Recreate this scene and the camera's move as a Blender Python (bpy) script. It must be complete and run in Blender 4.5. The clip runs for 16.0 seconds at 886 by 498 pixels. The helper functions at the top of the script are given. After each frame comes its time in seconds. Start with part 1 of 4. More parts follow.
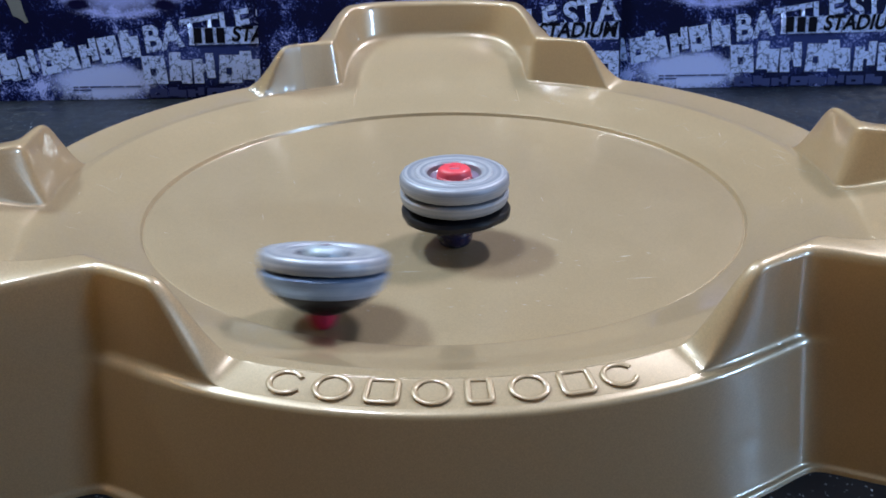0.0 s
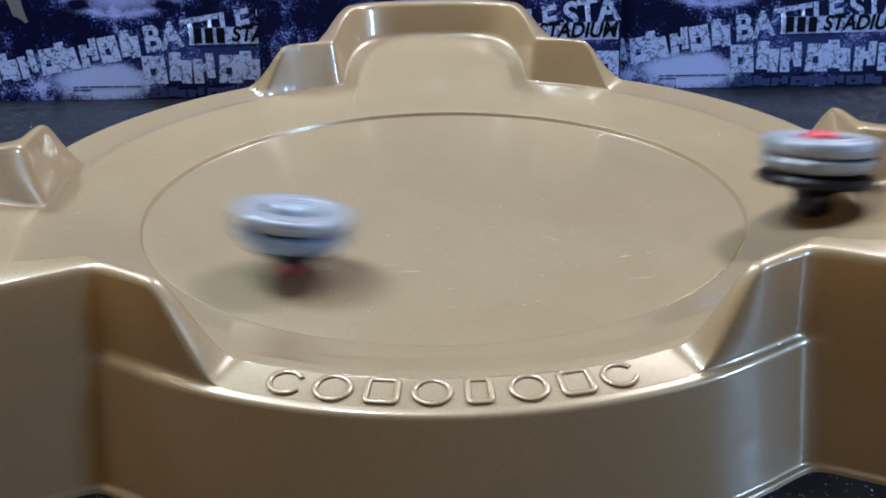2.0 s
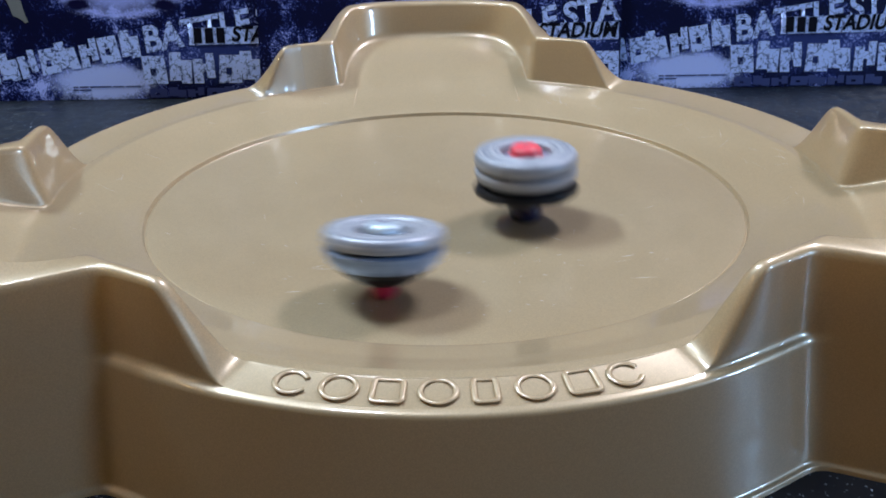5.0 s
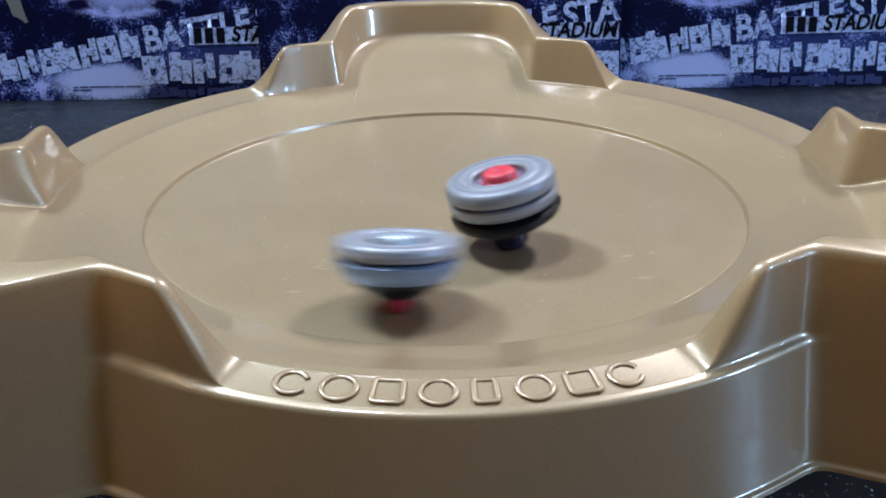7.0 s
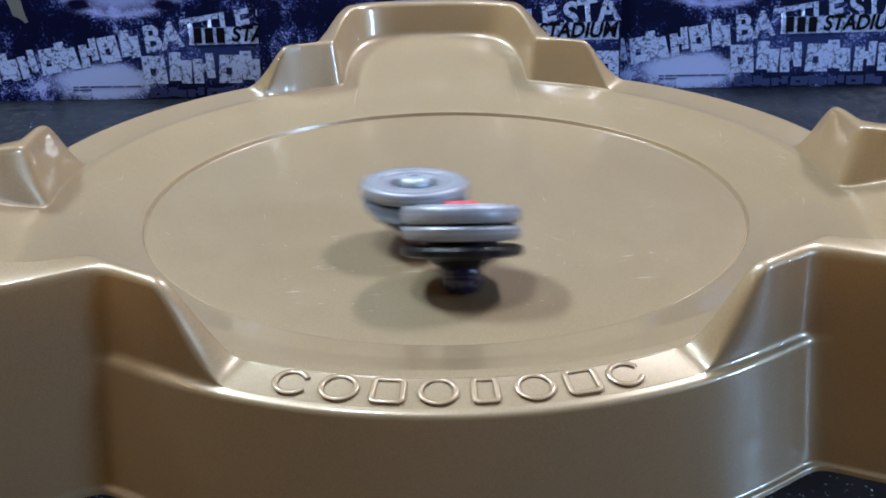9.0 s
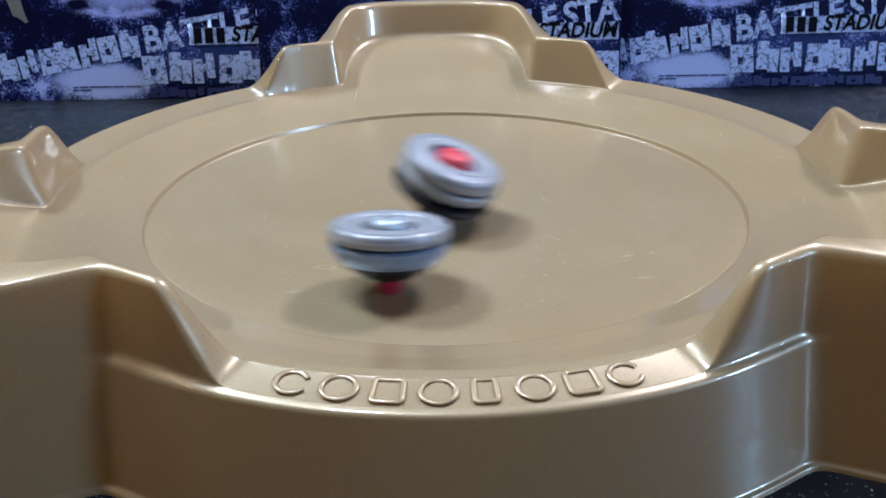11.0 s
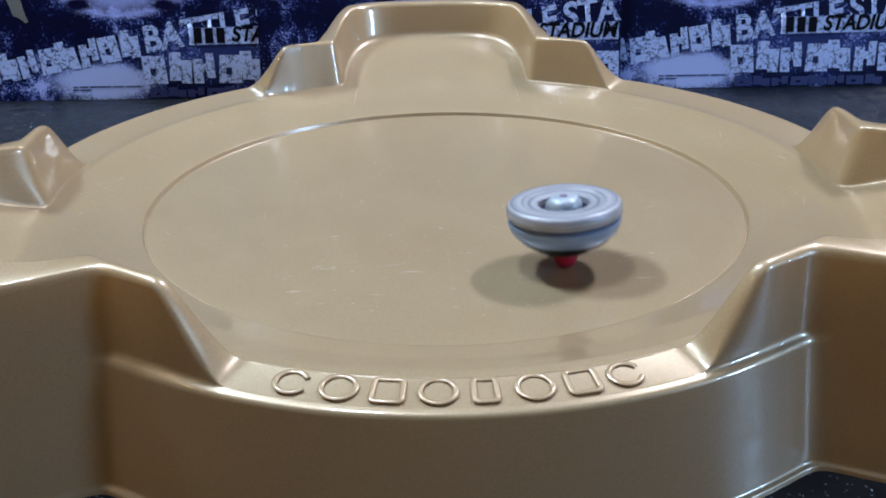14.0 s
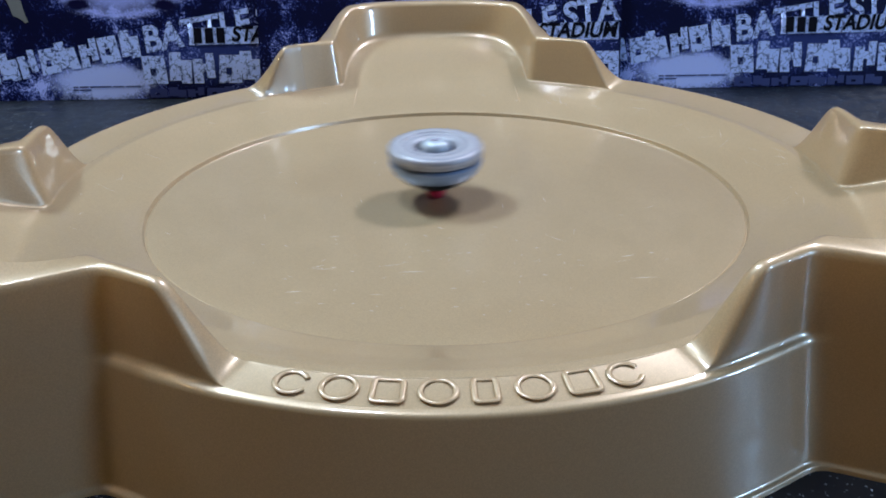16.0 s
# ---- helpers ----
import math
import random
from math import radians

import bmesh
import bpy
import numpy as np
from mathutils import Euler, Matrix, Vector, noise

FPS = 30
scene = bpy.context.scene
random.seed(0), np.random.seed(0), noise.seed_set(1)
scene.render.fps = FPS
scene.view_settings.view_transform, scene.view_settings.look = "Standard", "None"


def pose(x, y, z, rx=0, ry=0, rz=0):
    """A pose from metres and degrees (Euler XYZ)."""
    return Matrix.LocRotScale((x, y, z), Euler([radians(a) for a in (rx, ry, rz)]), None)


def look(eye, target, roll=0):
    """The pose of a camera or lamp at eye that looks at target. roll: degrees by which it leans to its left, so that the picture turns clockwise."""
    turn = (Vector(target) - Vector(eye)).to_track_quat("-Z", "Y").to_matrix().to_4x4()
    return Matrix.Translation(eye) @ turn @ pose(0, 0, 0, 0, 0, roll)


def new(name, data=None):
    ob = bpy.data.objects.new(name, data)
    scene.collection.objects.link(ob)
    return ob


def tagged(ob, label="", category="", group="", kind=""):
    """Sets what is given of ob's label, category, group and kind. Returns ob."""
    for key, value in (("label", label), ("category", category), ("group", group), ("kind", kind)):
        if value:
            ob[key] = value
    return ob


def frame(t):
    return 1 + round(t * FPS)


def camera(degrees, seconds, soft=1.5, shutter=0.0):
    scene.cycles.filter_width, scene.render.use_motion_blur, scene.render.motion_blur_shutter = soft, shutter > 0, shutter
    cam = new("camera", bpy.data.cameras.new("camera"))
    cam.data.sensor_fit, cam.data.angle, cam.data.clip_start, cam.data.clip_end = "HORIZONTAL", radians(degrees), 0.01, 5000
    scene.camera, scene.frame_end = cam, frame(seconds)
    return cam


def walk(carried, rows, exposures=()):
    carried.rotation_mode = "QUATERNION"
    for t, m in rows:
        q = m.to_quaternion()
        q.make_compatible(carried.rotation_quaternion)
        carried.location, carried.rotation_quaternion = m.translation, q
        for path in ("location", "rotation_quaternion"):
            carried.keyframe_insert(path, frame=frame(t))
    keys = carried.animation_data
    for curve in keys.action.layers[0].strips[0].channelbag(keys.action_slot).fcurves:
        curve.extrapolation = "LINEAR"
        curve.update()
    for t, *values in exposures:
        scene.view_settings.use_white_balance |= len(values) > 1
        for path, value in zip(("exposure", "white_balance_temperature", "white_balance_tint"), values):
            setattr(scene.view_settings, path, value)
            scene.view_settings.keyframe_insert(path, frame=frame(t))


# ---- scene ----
# ---- camera and its walk ----
cam = camera(52.84, 16.0, soft=1.8, shutter=0.5)
EYE = (-0.00064, -0.38817, 0.15397)
AIM = (-0.00087, -0.26485, 0.09662)
walk(cam, [(0.0, look(EYE, AIM, -0.889)), (16.0, look(EYE, AIM, -0.889))])

# ---- light ----
U = 0.136            # radius of the bowl's inner ridge, the unit of the stadium's plan
TABLE = -0.0345      # height of the table top; the ridge lies at 0

world = bpy.data.worlds.new("world")
scene.world = world
world.use_nodes = True
world.node_tree.nodes["Background"].inputs[0].default_value = (0.55, 0.65, 0.8, 1)
world.node_tree.nodes["Background"].inputs[1].default_value = 0.12


def area_lamp(name, eye, target, size_x, size_y, watts, colour):
    data = bpy.data.lights.new(name, "AREA")
    data.shape, data.size, data.size_y = "RECTANGLE", size_x, size_y
    data.energy, data.color = watts, colour
    ob = new(name, data)
    ob.matrix_world = look(eye, target)
    return ob


CEILING = 2.0
LAMPS = ((-1.15, 0.74), (1.15, 1.0))
for (lx, ly), tint in zip(LAMPS, ((0.66, 0.84, 1.0), (0.79, 0.82, 0.97))):
    area_lamp("ceiling_lamp", (lx, ly, CEILING - 0.06), (lx, ly, 0), 0.2, 0.42, 73, tint)
OVERHEAD = (-0.42, 0.05)
area_lamp("ceiling_lamp", (*OVERHEAD, CEILING - 0.06), (*OVERHEAD, 0), 0.24, 0.42, 26, (0.72, 0.83, 1.0))
EAST_WINDOW = (2.15, -0.9, 0.85)
area_lamp("window_daylight", (2.07, -0.9, 0.85), (0, 0.0, 0.0), 0.3, 0.5, 27, (0.38, 0.63, 1.0))
# unseen warm fill, added to brighten the faces turned south-west
WARM_FILL = (-1.95, -0.65)
area_lamp("ceiling_lamp", (*WARM_FILL, CEILING - 0.06), (*WARM_FILL, 0), 0.3, 0.3, 4.5, (1.0, 0.64, 0.28))


# ---- materials ----
def nodes_of(name):
    m = bpy.data.materials.new(name)
    m.use_nodes = True
    nt = m.node_tree
    return m, nt, nt.nodes["Principled BSDF"]


def put(nt, kind, **sockets):
    n = nt.nodes.new(kind)
    for k, v in sockets.items():
        n.inputs[k.replace("_", " ")].default_value = v
    return n


def ramp(nt, source, stops):
    r = nt.nodes.new("ShaderNodeValToRGB")
    els = r.color_ramp.elements
    while len(els) < len(stops):
        els.new(0.5)
    for el, (p, c) in zip(els, stops):
        el.position, el.color = p, (*c, 1) if len(c) == 3 else c
    nt.links.new(source, r.inputs[0])
    return r


def mix(nt, fac, a, b):
    m = nt.nodes.new("ShaderNodeMix")
    m.data_type = "RGBA"
    if isinstance(fac, float):
        m.inputs[0].default_value = fac
    else:
        nt.links.new(fac, m.inputs[0])
    for s, v in ((m.inputs[6], a), (m.inputs[7], b)):
        if isinstance(v, tuple):
            s.default_value = (*v, 1)
        else:
            nt.links.new(v, s)
    return m.outputs[2]


def plain(name, colour, rough, metal=0.0, grain=400.0, vary=0.12, bump=0.02, coat=0.0):
    """A painted, moulded or metal surface with fine grain and a little blotchiness."""
    m, nt, p = nodes_of(name)
    tc = nt.nodes.new("ShaderNodeTexCoord")
    fine = put(nt, "ShaderNodeTexNoise", Scale=grain, Detail=3.0)
    wide = put(nt, "ShaderNodeTexNoise", Scale=grain / 14, Detail=2.0)
    for n in (fine, wide):
        nt.links.new(tc.outputs["Object"], n.inputs["Vector"])
    dark = tuple(c * (1 - vary) for c in colour)
    lite = tuple(min(1, c * (1 + vary)) for c in colour)
    a = ramp(nt, wide.outputs[0], ((0.3, dark), (0.7, lite)))
    nt.links.new(a.outputs[0], p.inputs["Base Color"])
    r = ramp(nt, fine.outputs[0], ((0.3, (rough * 0.8,) * 3), (0.7, (min(1, rough * 1.2),) * 3)))
    nt.links.new(r.outputs[0], p.inputs["Roughness"])
    p.inputs["Metallic"].default_value = metal
    p.inputs["Coat Weight"].default_value = coat
    p.inputs["Coat Roughness"].default_value = 0.12
    b = put(nt, "ShaderNodeBump", Strength=bump, Distance=0.0004)
    nt.links.new(fine.outputs[0], b.inputs["Height"])
    nt.links.new(b.outputs[0], p.inputs["Normal"])
    return m


def pearl_gold():
    """Gold pearl plastic: glossy, faint flakes, scuffed."""
    m, nt, p = nodes_of("pearl_gold_plastic")
    tc = nt.nodes.new("ShaderNodeTexCoord")
    flakes = put(nt, "ShaderNodeTexVoronoi", Scale=2600.0)
    wide = put(nt, "ShaderNodeTexNoise", Scale=9.0, Detail=4.0)
    scuff = put(nt, "ShaderNodeTexNoise", Scale=60.0, Detail=6.0, Roughness=0.7)
    for n in (flakes, wide, scuff):
        nt.links.new(tc.outputs["Object"], n.inputs["Vector"])
    base = ramp(nt, wide.outputs[0], ((0.3, (0.456, 0.345, 0.212)), (0.7, (0.481, 0.365, 0.226))))
    fleck = ramp(nt, flakes.outputs["Color"], ((0.2, (0.86, 0.86, 0.86)), (0.9, (1.12, 1.1, 1.06))))
    mul = nt.nodes.new("ShaderNodeMix")
    mul.data_type, mul.blend_type = "RGBA", "MULTIPLY"
    mul.inputs[0].default_value = 0.8
    nt.links.new(base.outputs[0], mul.inputs[6])
    nt.links.new(fleck.outputs[0], mul.inputs[7])
    nt.links.new(mul.outputs[2], p.inputs["Base Color"])
    r = ramp(nt, scuff.outputs[0], ((0.35, (0.32,) * 3), (0.7, (0.42,) * 3)))
    nt.links.new(r.outputs[0], p.inputs["Roughness"])
    p.inputs["Metallic"].default_value = 0.2
    p.inputs["IOR"].default_value = 1.65
    p.inputs["Coat Weight"].default_value = 1.0
    # the bowl's floor is rubbed duller than the rims
    flat = nt.nodes.new("ShaderNodeVectorMath")
    flat.operation = "MULTIPLY"
    flat.inputs[1].default_value = (1, 1, 0)
    nt.links.new(tc.outputs["Object"], flat.inputs[0])
    ln = nt.nodes.new("ShaderNodeVectorMath")
    ln.operation = "LENGTH"
    nt.links.new(flat.outputs[0], ln.inputs[0])
    rub = ramp(nt, ln.outputs["Value"], ((1.0 * U, (0.19,) * 3), (1.05 * U, (0.04,) * 3)))
    nt.links.new(rub.outputs[0], p.inputs["Coat Roughness"])
    p.inputs["Coat IOR"].default_value = 1.6
    b = put(nt, "ShaderNodeBump", Strength=0.05, Distance=0.001)
    nt.links.new(wide.outputs[0], b.inputs["Height"])
    nt.links.new(b.outputs[0], p.inputs["Normal"])
    nt.links.new(b.outputs[0], p.inputs["Coat Normal"])
    # the thin moulded sheet lets some light through, deep amber
    glow = nt.nodes.new("ShaderNodeBsdfTranslucent")
    glow.inputs["Color"].default_value = (0.80, 0.50, 0.11, 1)
    both = nt.nodes.new("ShaderNodeMixShader")
    both.inputs[0].default_value = 0.24
    nt.links.new(p.outputs[0], both.inputs[1])
    nt.links.new(glow.outputs[0], both.inputs[2])
    nt.links.new(both.outputs[0], nt.nodes["Material Output"].inputs["Surface"])
    return m


def streaked_metal(name, dark, lite, rough, metal):
    """Cast metal with rings of wear round the axis."""
    m, nt, p = nodes_of(name)
    tc = nt.nodes.new("ShaderNodeTexCoord")
    sep = nt.nodes.new("ShaderNodeSeparateXYZ")
    nt.links.new(tc.outputs["Object"], sep.inputs[0])
    comb = nt.nodes.new("ShaderNodeCombineXYZ")
    nt.links.new(sep.outputs[0], comb.inputs[0])
    nt.links.new(sep.outputs[1], comb.inputs[1])
    ln = nt.nodes.new("ShaderNodeVectorMath")
    ln.operation = "LENGTH"
    nt.links.new(comb.outputs[0], ln.inputs[0])
    rad = nt.nodes.new("ShaderNodeCombineXYZ")
    nt.links.new(ln.outputs["Value"], rad.inputs[0])
    nt.links.new(sep.outputs[2], rad.inputs[1])
    rings = put(nt, "ShaderNodeTexNoise", Scale=620.0, Detail=4.0)
    nt.links.new(rad.outputs[0], rings.inputs["Vector"])
    blot = put(nt, "ShaderNodeTexNoise", Scale=160.0, Detail=3.0)
    nt.links.new(tc.outputs["Object"], blot.inputs["Vector"])
    a = ramp(nt, rings.outputs[0], ((0.32, dark), (0.62, lite)))
    c = mix(nt, 0.25, a.outputs[0], tuple(0.8 * x for x in dark))
    nt.links.new(blot.outputs[0], c.node.inputs[0])
    half = mix(nt, 0.6, a.outputs[0], c)
    nt.links.new(half, p.inputs["Base Color"])
    p.inputs["Metallic"].default_value = metal
    r = ramp(nt, blot.outputs[0], ((0.3, (rough * 0.85,) * 3), (0.7, (rough * 1.2,) * 3)))
    nt.links.new(r.outputs[0], p.inputs["Roughness"])
    return m


def speckled_black():
    m, nt, p = nodes_of("speckled_black_worktop")
    tc = nt.nodes.new("ShaderNodeTexCoord")
    sp = put(nt, "ShaderNodeTexVoronoi", Scale=1300.0)
    gr = put(nt, "ShaderNodeTexNoise", Scale=90.0, Detail=4.0)
    for n in (sp, gr):
        nt.links.new(tc.outputs["Object"], n.inputs["Vector"])
    dots = ramp(nt, sp.outputs["Color"], ((0.87, (0.005, 0.007, 0.011)), (0.96, (0.22, 0.26, 0.32))))
    nt.links.new(dots.outputs[0], p.inputs["Base Color"])
    r = ramp(nt, gr.outputs[0], ((0.3, (0.28,) * 3), (0.7, (0.5,) * 3)))
    nt.links.new(r.outputs[0], p.inputs["Roughness"])
    p.inputs["Specular IOR Level"].default_value = 0.3
    return m


def navy_print():
    """Dark blue offset print: frosty speckle in drifts, a pale cloud low down and a pale swirl with two dark hollows above."""
    m, nt, p = nodes_of("navy_print")
    tc = nt.nodes.new("ShaderNodeTexCoord")
    grit = put(nt, "ShaderNodeTexNoise", Scale=520.0, Detail=7.0, Roughness=0.78)
    wide = put(nt, "ShaderNodeTexNoise", Scale=26.0, Detail=4.0, Roughness=0.6)
    streak = put(nt, "ShaderNodeTexNoise", Scale=130.0, Detail=5.0, Roughness=0.7)
    for n in (grit, wide, streak):
        nt.links.new(tc.outputs["Object"], n.inputs["Vector"])

    def calc(op, x, y, z=None):
        n = nt.nodes.new("ShaderNodeMath")
        n.operation = op
        for sock, v in zip(n.inputs, (x, y, z)):
            if isinstance(v, (int, float)):
                sock.default_value = v
            elif v is not None:
                nt.links.new(v, sock)
        return n.outputs[0]

    def oval(cx, cz, sx, sz, ragged):
        """1 at the rim of the oval, less inside, with a ragged edge."""
        mp = nt.nodes.new("ShaderNodeMapping")
        mp.inputs["Location"].default_value = (-cx / sx, 0, -cz / sz)
        mp.inputs["Scale"].default_value = (1 / sx, 0, 1 / sz)
        nt.links.new(tc.outputs["Object"], mp.inputs[0])
        ln = nt.nodes.new("ShaderNodeVectorMath")
        ln.operation = "LENGTH"
        nt.links.new(mp.outputs[0], ln.inputs[0])
        rough_edge = calc("MULTIPLY_ADD", grit.outputs[0], ragged, -ragged / 2)
        soft_edge = calc("MULTIPLY_ADD", streak.outputs[0], ragged, -ragged / 2)
        return calc("ADD", calc("ADD", ln.outputs["Value"], rough_edge), soft_edge)

    drift = calc("MULTIPLY_ADD", wide.outputs[0], 1.1, -0.55)
    value = calc("ADD", calc("ADD", grit.outputs[0], drift), calc("MULTIPLY_ADD", streak.outputs[0], 0.5, -0.25))
    speck = ramp(nt, value, ((0.49, (0.002, 0.004, 0.032)), (0.57, (0.008, 0.016, 0.12)), (0.64, (0.13, 0.18, 0.50)), (0.72, (0.46, 0.54, 1.0))))
    out = speck.outputs[0]
    pale, navy = (0.48, 0.58, 1.0), (0.003, 0.0035, 0.035)
    swirl = ramp(nt, oval(0.133, 0.086, 0.054, 0.024, 0.5), ((0.45, (0.8,) * 3), (0.68, (0.35,) * 3), (0.86, (1, 1, 1)), (0.99, (0, 0, 0))))
    out = mix(nt, swirl.outputs[0], out, (0.42, 0.49, 1.0))
    for cx, cz in ((0.0995, 0.0735), (0.167, 0.0725)):
        hollow = ramp(nt, oval(cx, cz, 0.0135, 0.0060, 0.6), ((0.55, (1, 1, 1)), (0.95, (0, 0, 0))))
        out = mix(nt, hollow.outputs[0], out, navy)
    cloud = ramp(nt, oval(0.114, 0.0135, 0.044, 0.0165, 0.9), ((0.66, (1, 1, 1)), (1.0, (0, 0, 0))))
    out = mix(nt, cloud.outputs[0], out, pale)
    haze = ramp(nt, oval(0.215, 0.032, 0.085, 0.024, 1.4), ((0.3, (0.5,) * 3), (1.0, (0, 0, 0))))
    out = mix(nt, haze.outputs[0], out, (0.05, 0.08, 0.30))
    nt.links.new(out, p.inputs["Base Color"])
    p.inputs["Roughness"].default_value = 0.45
    p.inputs["Specular IOR Level"].default_value = 0.15
    return m


def cracked_print(name, colour, gaps):
    """Pale lettering ink, cracked and rubbed down to the navy below."""
    m, nt, p = nodes_of(name)
    tc = nt.nodes.new("ShaderNodeTexCoord")
    warp = put(nt, "ShaderNodeTexNoise", Scale=160.0, Detail=4.0)
    nt.links.new(tc.outputs["Object"], warp.inputs["Vector"])
    vm = mix(nt, 0.012, (0.0, 0.0, 0.0), warp.outputs["Color"])
    addv = nt.nodes.new("ShaderNodeVectorMath")
    nt.links.new(tc.outputs["Object"], addv.inputs[0])
    nt.links.new(vm, addv.inputs[1])
    crack = put(nt, "ShaderNodeTexVoronoi", Scale=95.0)
    crack.feature = "DISTANCE_TO_EDGE"
    nt.links.new(addv.outputs[0], crack.inputs["Vector"])
    a = ramp(nt, crack.outputs[0], ((0.008, (0.03, 0.04, 0.14)), (0.03, colour)))
    worn = put(nt, "ShaderNodeTexNoise", Scale=230.0, Detail=7.0, Roughness=0.75)
    nt.links.new(tc.outputs["Object"], worn.inputs["Vector"])
    rub = ramp(nt, worn.outputs[0], ((gaps, (1, 1, 1)), (gaps + 0.1, (0, 0, 0))))
    nt.links.new(mix(nt, rub.outputs[0], a.outputs[0], (0.03, 0.05, 0.17)), p.inputs["Base Color"])
    p.inputs["Roughness"].default_value = 0.5
    p.inputs["Specular IOR Level"].default_value = 0.15
    return m


GOLD = pearl_gold()
SCRATCH = plain("scratched_plastic", (0.60, 0.51, 0.37), 0.45, 0.1)
SILVER = streaked_metal("silver_wheel_metal", (0.17, 0.19, 0.24), (0.43, 0.44, 0.49), 0.48, 0.32)
# lower wheel's metal, with the blue reflected on its sides put into the colour
BLUE_LIT = streaked_metal("blue_lit_wheel_metal", (0.14, 0.21, 0.36), (0.24, 0.33, 0.50), 0.42, 0.45)
BLACK = plain("black_plastic", (0.007, 0.007, 0.010), 0.42)
BLACK.node_tree.nodes["Principled BSDF"].inputs["Specular IOR Level"].default_value = 0.25
PURPLE = plain("dark_purple_plastic", (0.014, 0.011, 0.038), 0.25)
RED = plain("red_plastic", (0.62, 0.05, 0.075), 0.42, coat=0.15)
CRIMSON = plain("crimson_plastic", (0.40, 0.015, 0.05), 0.35)
CLEAR = plain("smoky_violet_plastic", (0.20, 0.16, 0.24), 0.2)
STEEL = plain("polished_steel", (0.34, 0.40, 0.47), 0.42, 0.35)
WORKTOP = speckled_black()
NAVY = navy_print()
PALE = cracked_print("pale_blue_print", (0.50, 0.62, 1.0), 0.38)
INK = plain("black_ink", (0.004, 0.004, 0.010), 0.6)
INK.node_tree.nodes["Principled BSDF"].inputs["Specular IOR Level"].default_value = 0.1
FAINT = plain("faint_blue_ink", (0.025, 0.04, 0.16), 0.5)
GREYPAPER = plain("bare_grey_card", (0.20, 0.21, 0.20), 0.7)
# unseen walls, coloured warm so that their bounce fills the front of the stadium
BOUNCE_WALL = plain("warm_bounce_wall", (0.28, 0.168, 0.044), 0.6, grain=30)
WHITE = plain("white_enamel", (0.28, 0.28, 0.28), 0.5)
FLOORING = plain("brown_flooring", (0.12, 0.08, 0.05), 0.5, grain=40)


def film_material():
    """Thin clear tape: mostly see-through, with crinkled gloss."""
    m, nt, p = nodes_of("clear_film")
    clear = nt.nodes.new("ShaderNodeBsdfTransparent")
    gloss = nt.nodes.new("ShaderNodeBsdfGlossy")
    gloss.inputs["Roughness"].default_value = 0.24
    both = nt.nodes.new("ShaderNodeMixShader")
    both.inputs[0].default_value = 0.12
    nt.links.new(clear.outputs[0], both.inputs[1])
    nt.links.new(gloss.outputs[0], both.inputs[2])
    nt.links.new(both.outputs[0], nt.nodes["Material Output"].inputs["Surface"])
    nt.nodes.remove(p)
    return m


FILM = film_material()


# ---- mesh helpers ----
def mesh_object(name, verts, faces, material, parent=None, label="", smooth=None):
    me = bpy.data.meshes.new(name)
    me.from_pydata(verts, [], faces)
    me.materials.append(material)
    if smooth is not None:
        for f in me.polygons:
            f.use_smooth = True
        me.set_sharp_from_angle(angle=radians(smooth))
    ob = new(name, me)
    if parent is not None:
        ob.parent = parent
    return tagged(ob, label)


def part(name, bm, material, parent, label="", smooth=35):
    me = bpy.data.meshes.new(name)
    bmesh.ops.recalc_face_normals(bm, faces=bm.faces)
    bm.to_mesh(me)
    bm.free()
    me.materials.append(material)
    for f in me.polygons:
        f.use_smooth = True
    me.set_sharp_from_angle(angle=radians(smooth))
    ob = new(name, me)
    if parent is not None:
        ob.parent = parent
    return tagged(ob, label)


def box_bm(size, centre=(0, 0, 0), bevel=0.0, bm=None, turn=None):
    own = bmesh.new()
    bmesh.ops.create_cube(own, size=1)
    bmesh.ops.scale(own, vec=size, verts=own.verts)
    if bevel:
        bmesh.ops.bevel(own, geom=own.edges[:], offset=bevel, segments=2, affect="EDGES")
    if turn is not None:
        bmesh.ops.transform(own, matrix=turn, verts=own.verts)
    bmesh.ops.translate(own, vec=centre, verts=own.verts)
    if bm is None:
        return own
    me = bpy.data.meshes.new("tmp")
    own.to_mesh(me)
    own.free()
    bm.from_mesh(me)
    bpy.data.meshes.remove(me)
    return bm


def lathe(profile, seg=96, wave=None):
    """A solid of revolution from (radius, height) pairs; wave(angle, i) scales the radius."""
    bm = bmesh.new()
    rings = []
    for i, (r, z) in enumerate(profile):
        if r < 1e-6:
            rings.append([bm.verts.new((0, 0, z))])
            continue
        ring = []
        for k in range(seg):
            a = 2 * math.pi * k / seg
            rr = r * (wave(a, i) if wave else 1)
            ring.append(bm.verts.new((rr * math.cos(a), rr * math.sin(a), z)))
        rings.append(ring)
    for a, b in zip(rings, rings[1:]):
        for k in range(seg):
            j = (k + 1) % seg
            if len(a) == 1 and len(b) == 1:
                continue
            if len(a) == 1:
                bm.faces.new((a[0], b[k], b[j]))
            elif len(b) == 1:
                bm.faces.new((a[k], b[0], a[j]))
            else:
                bm.faces.new((a[k], b[k], b[j], a[j]))
    return bm


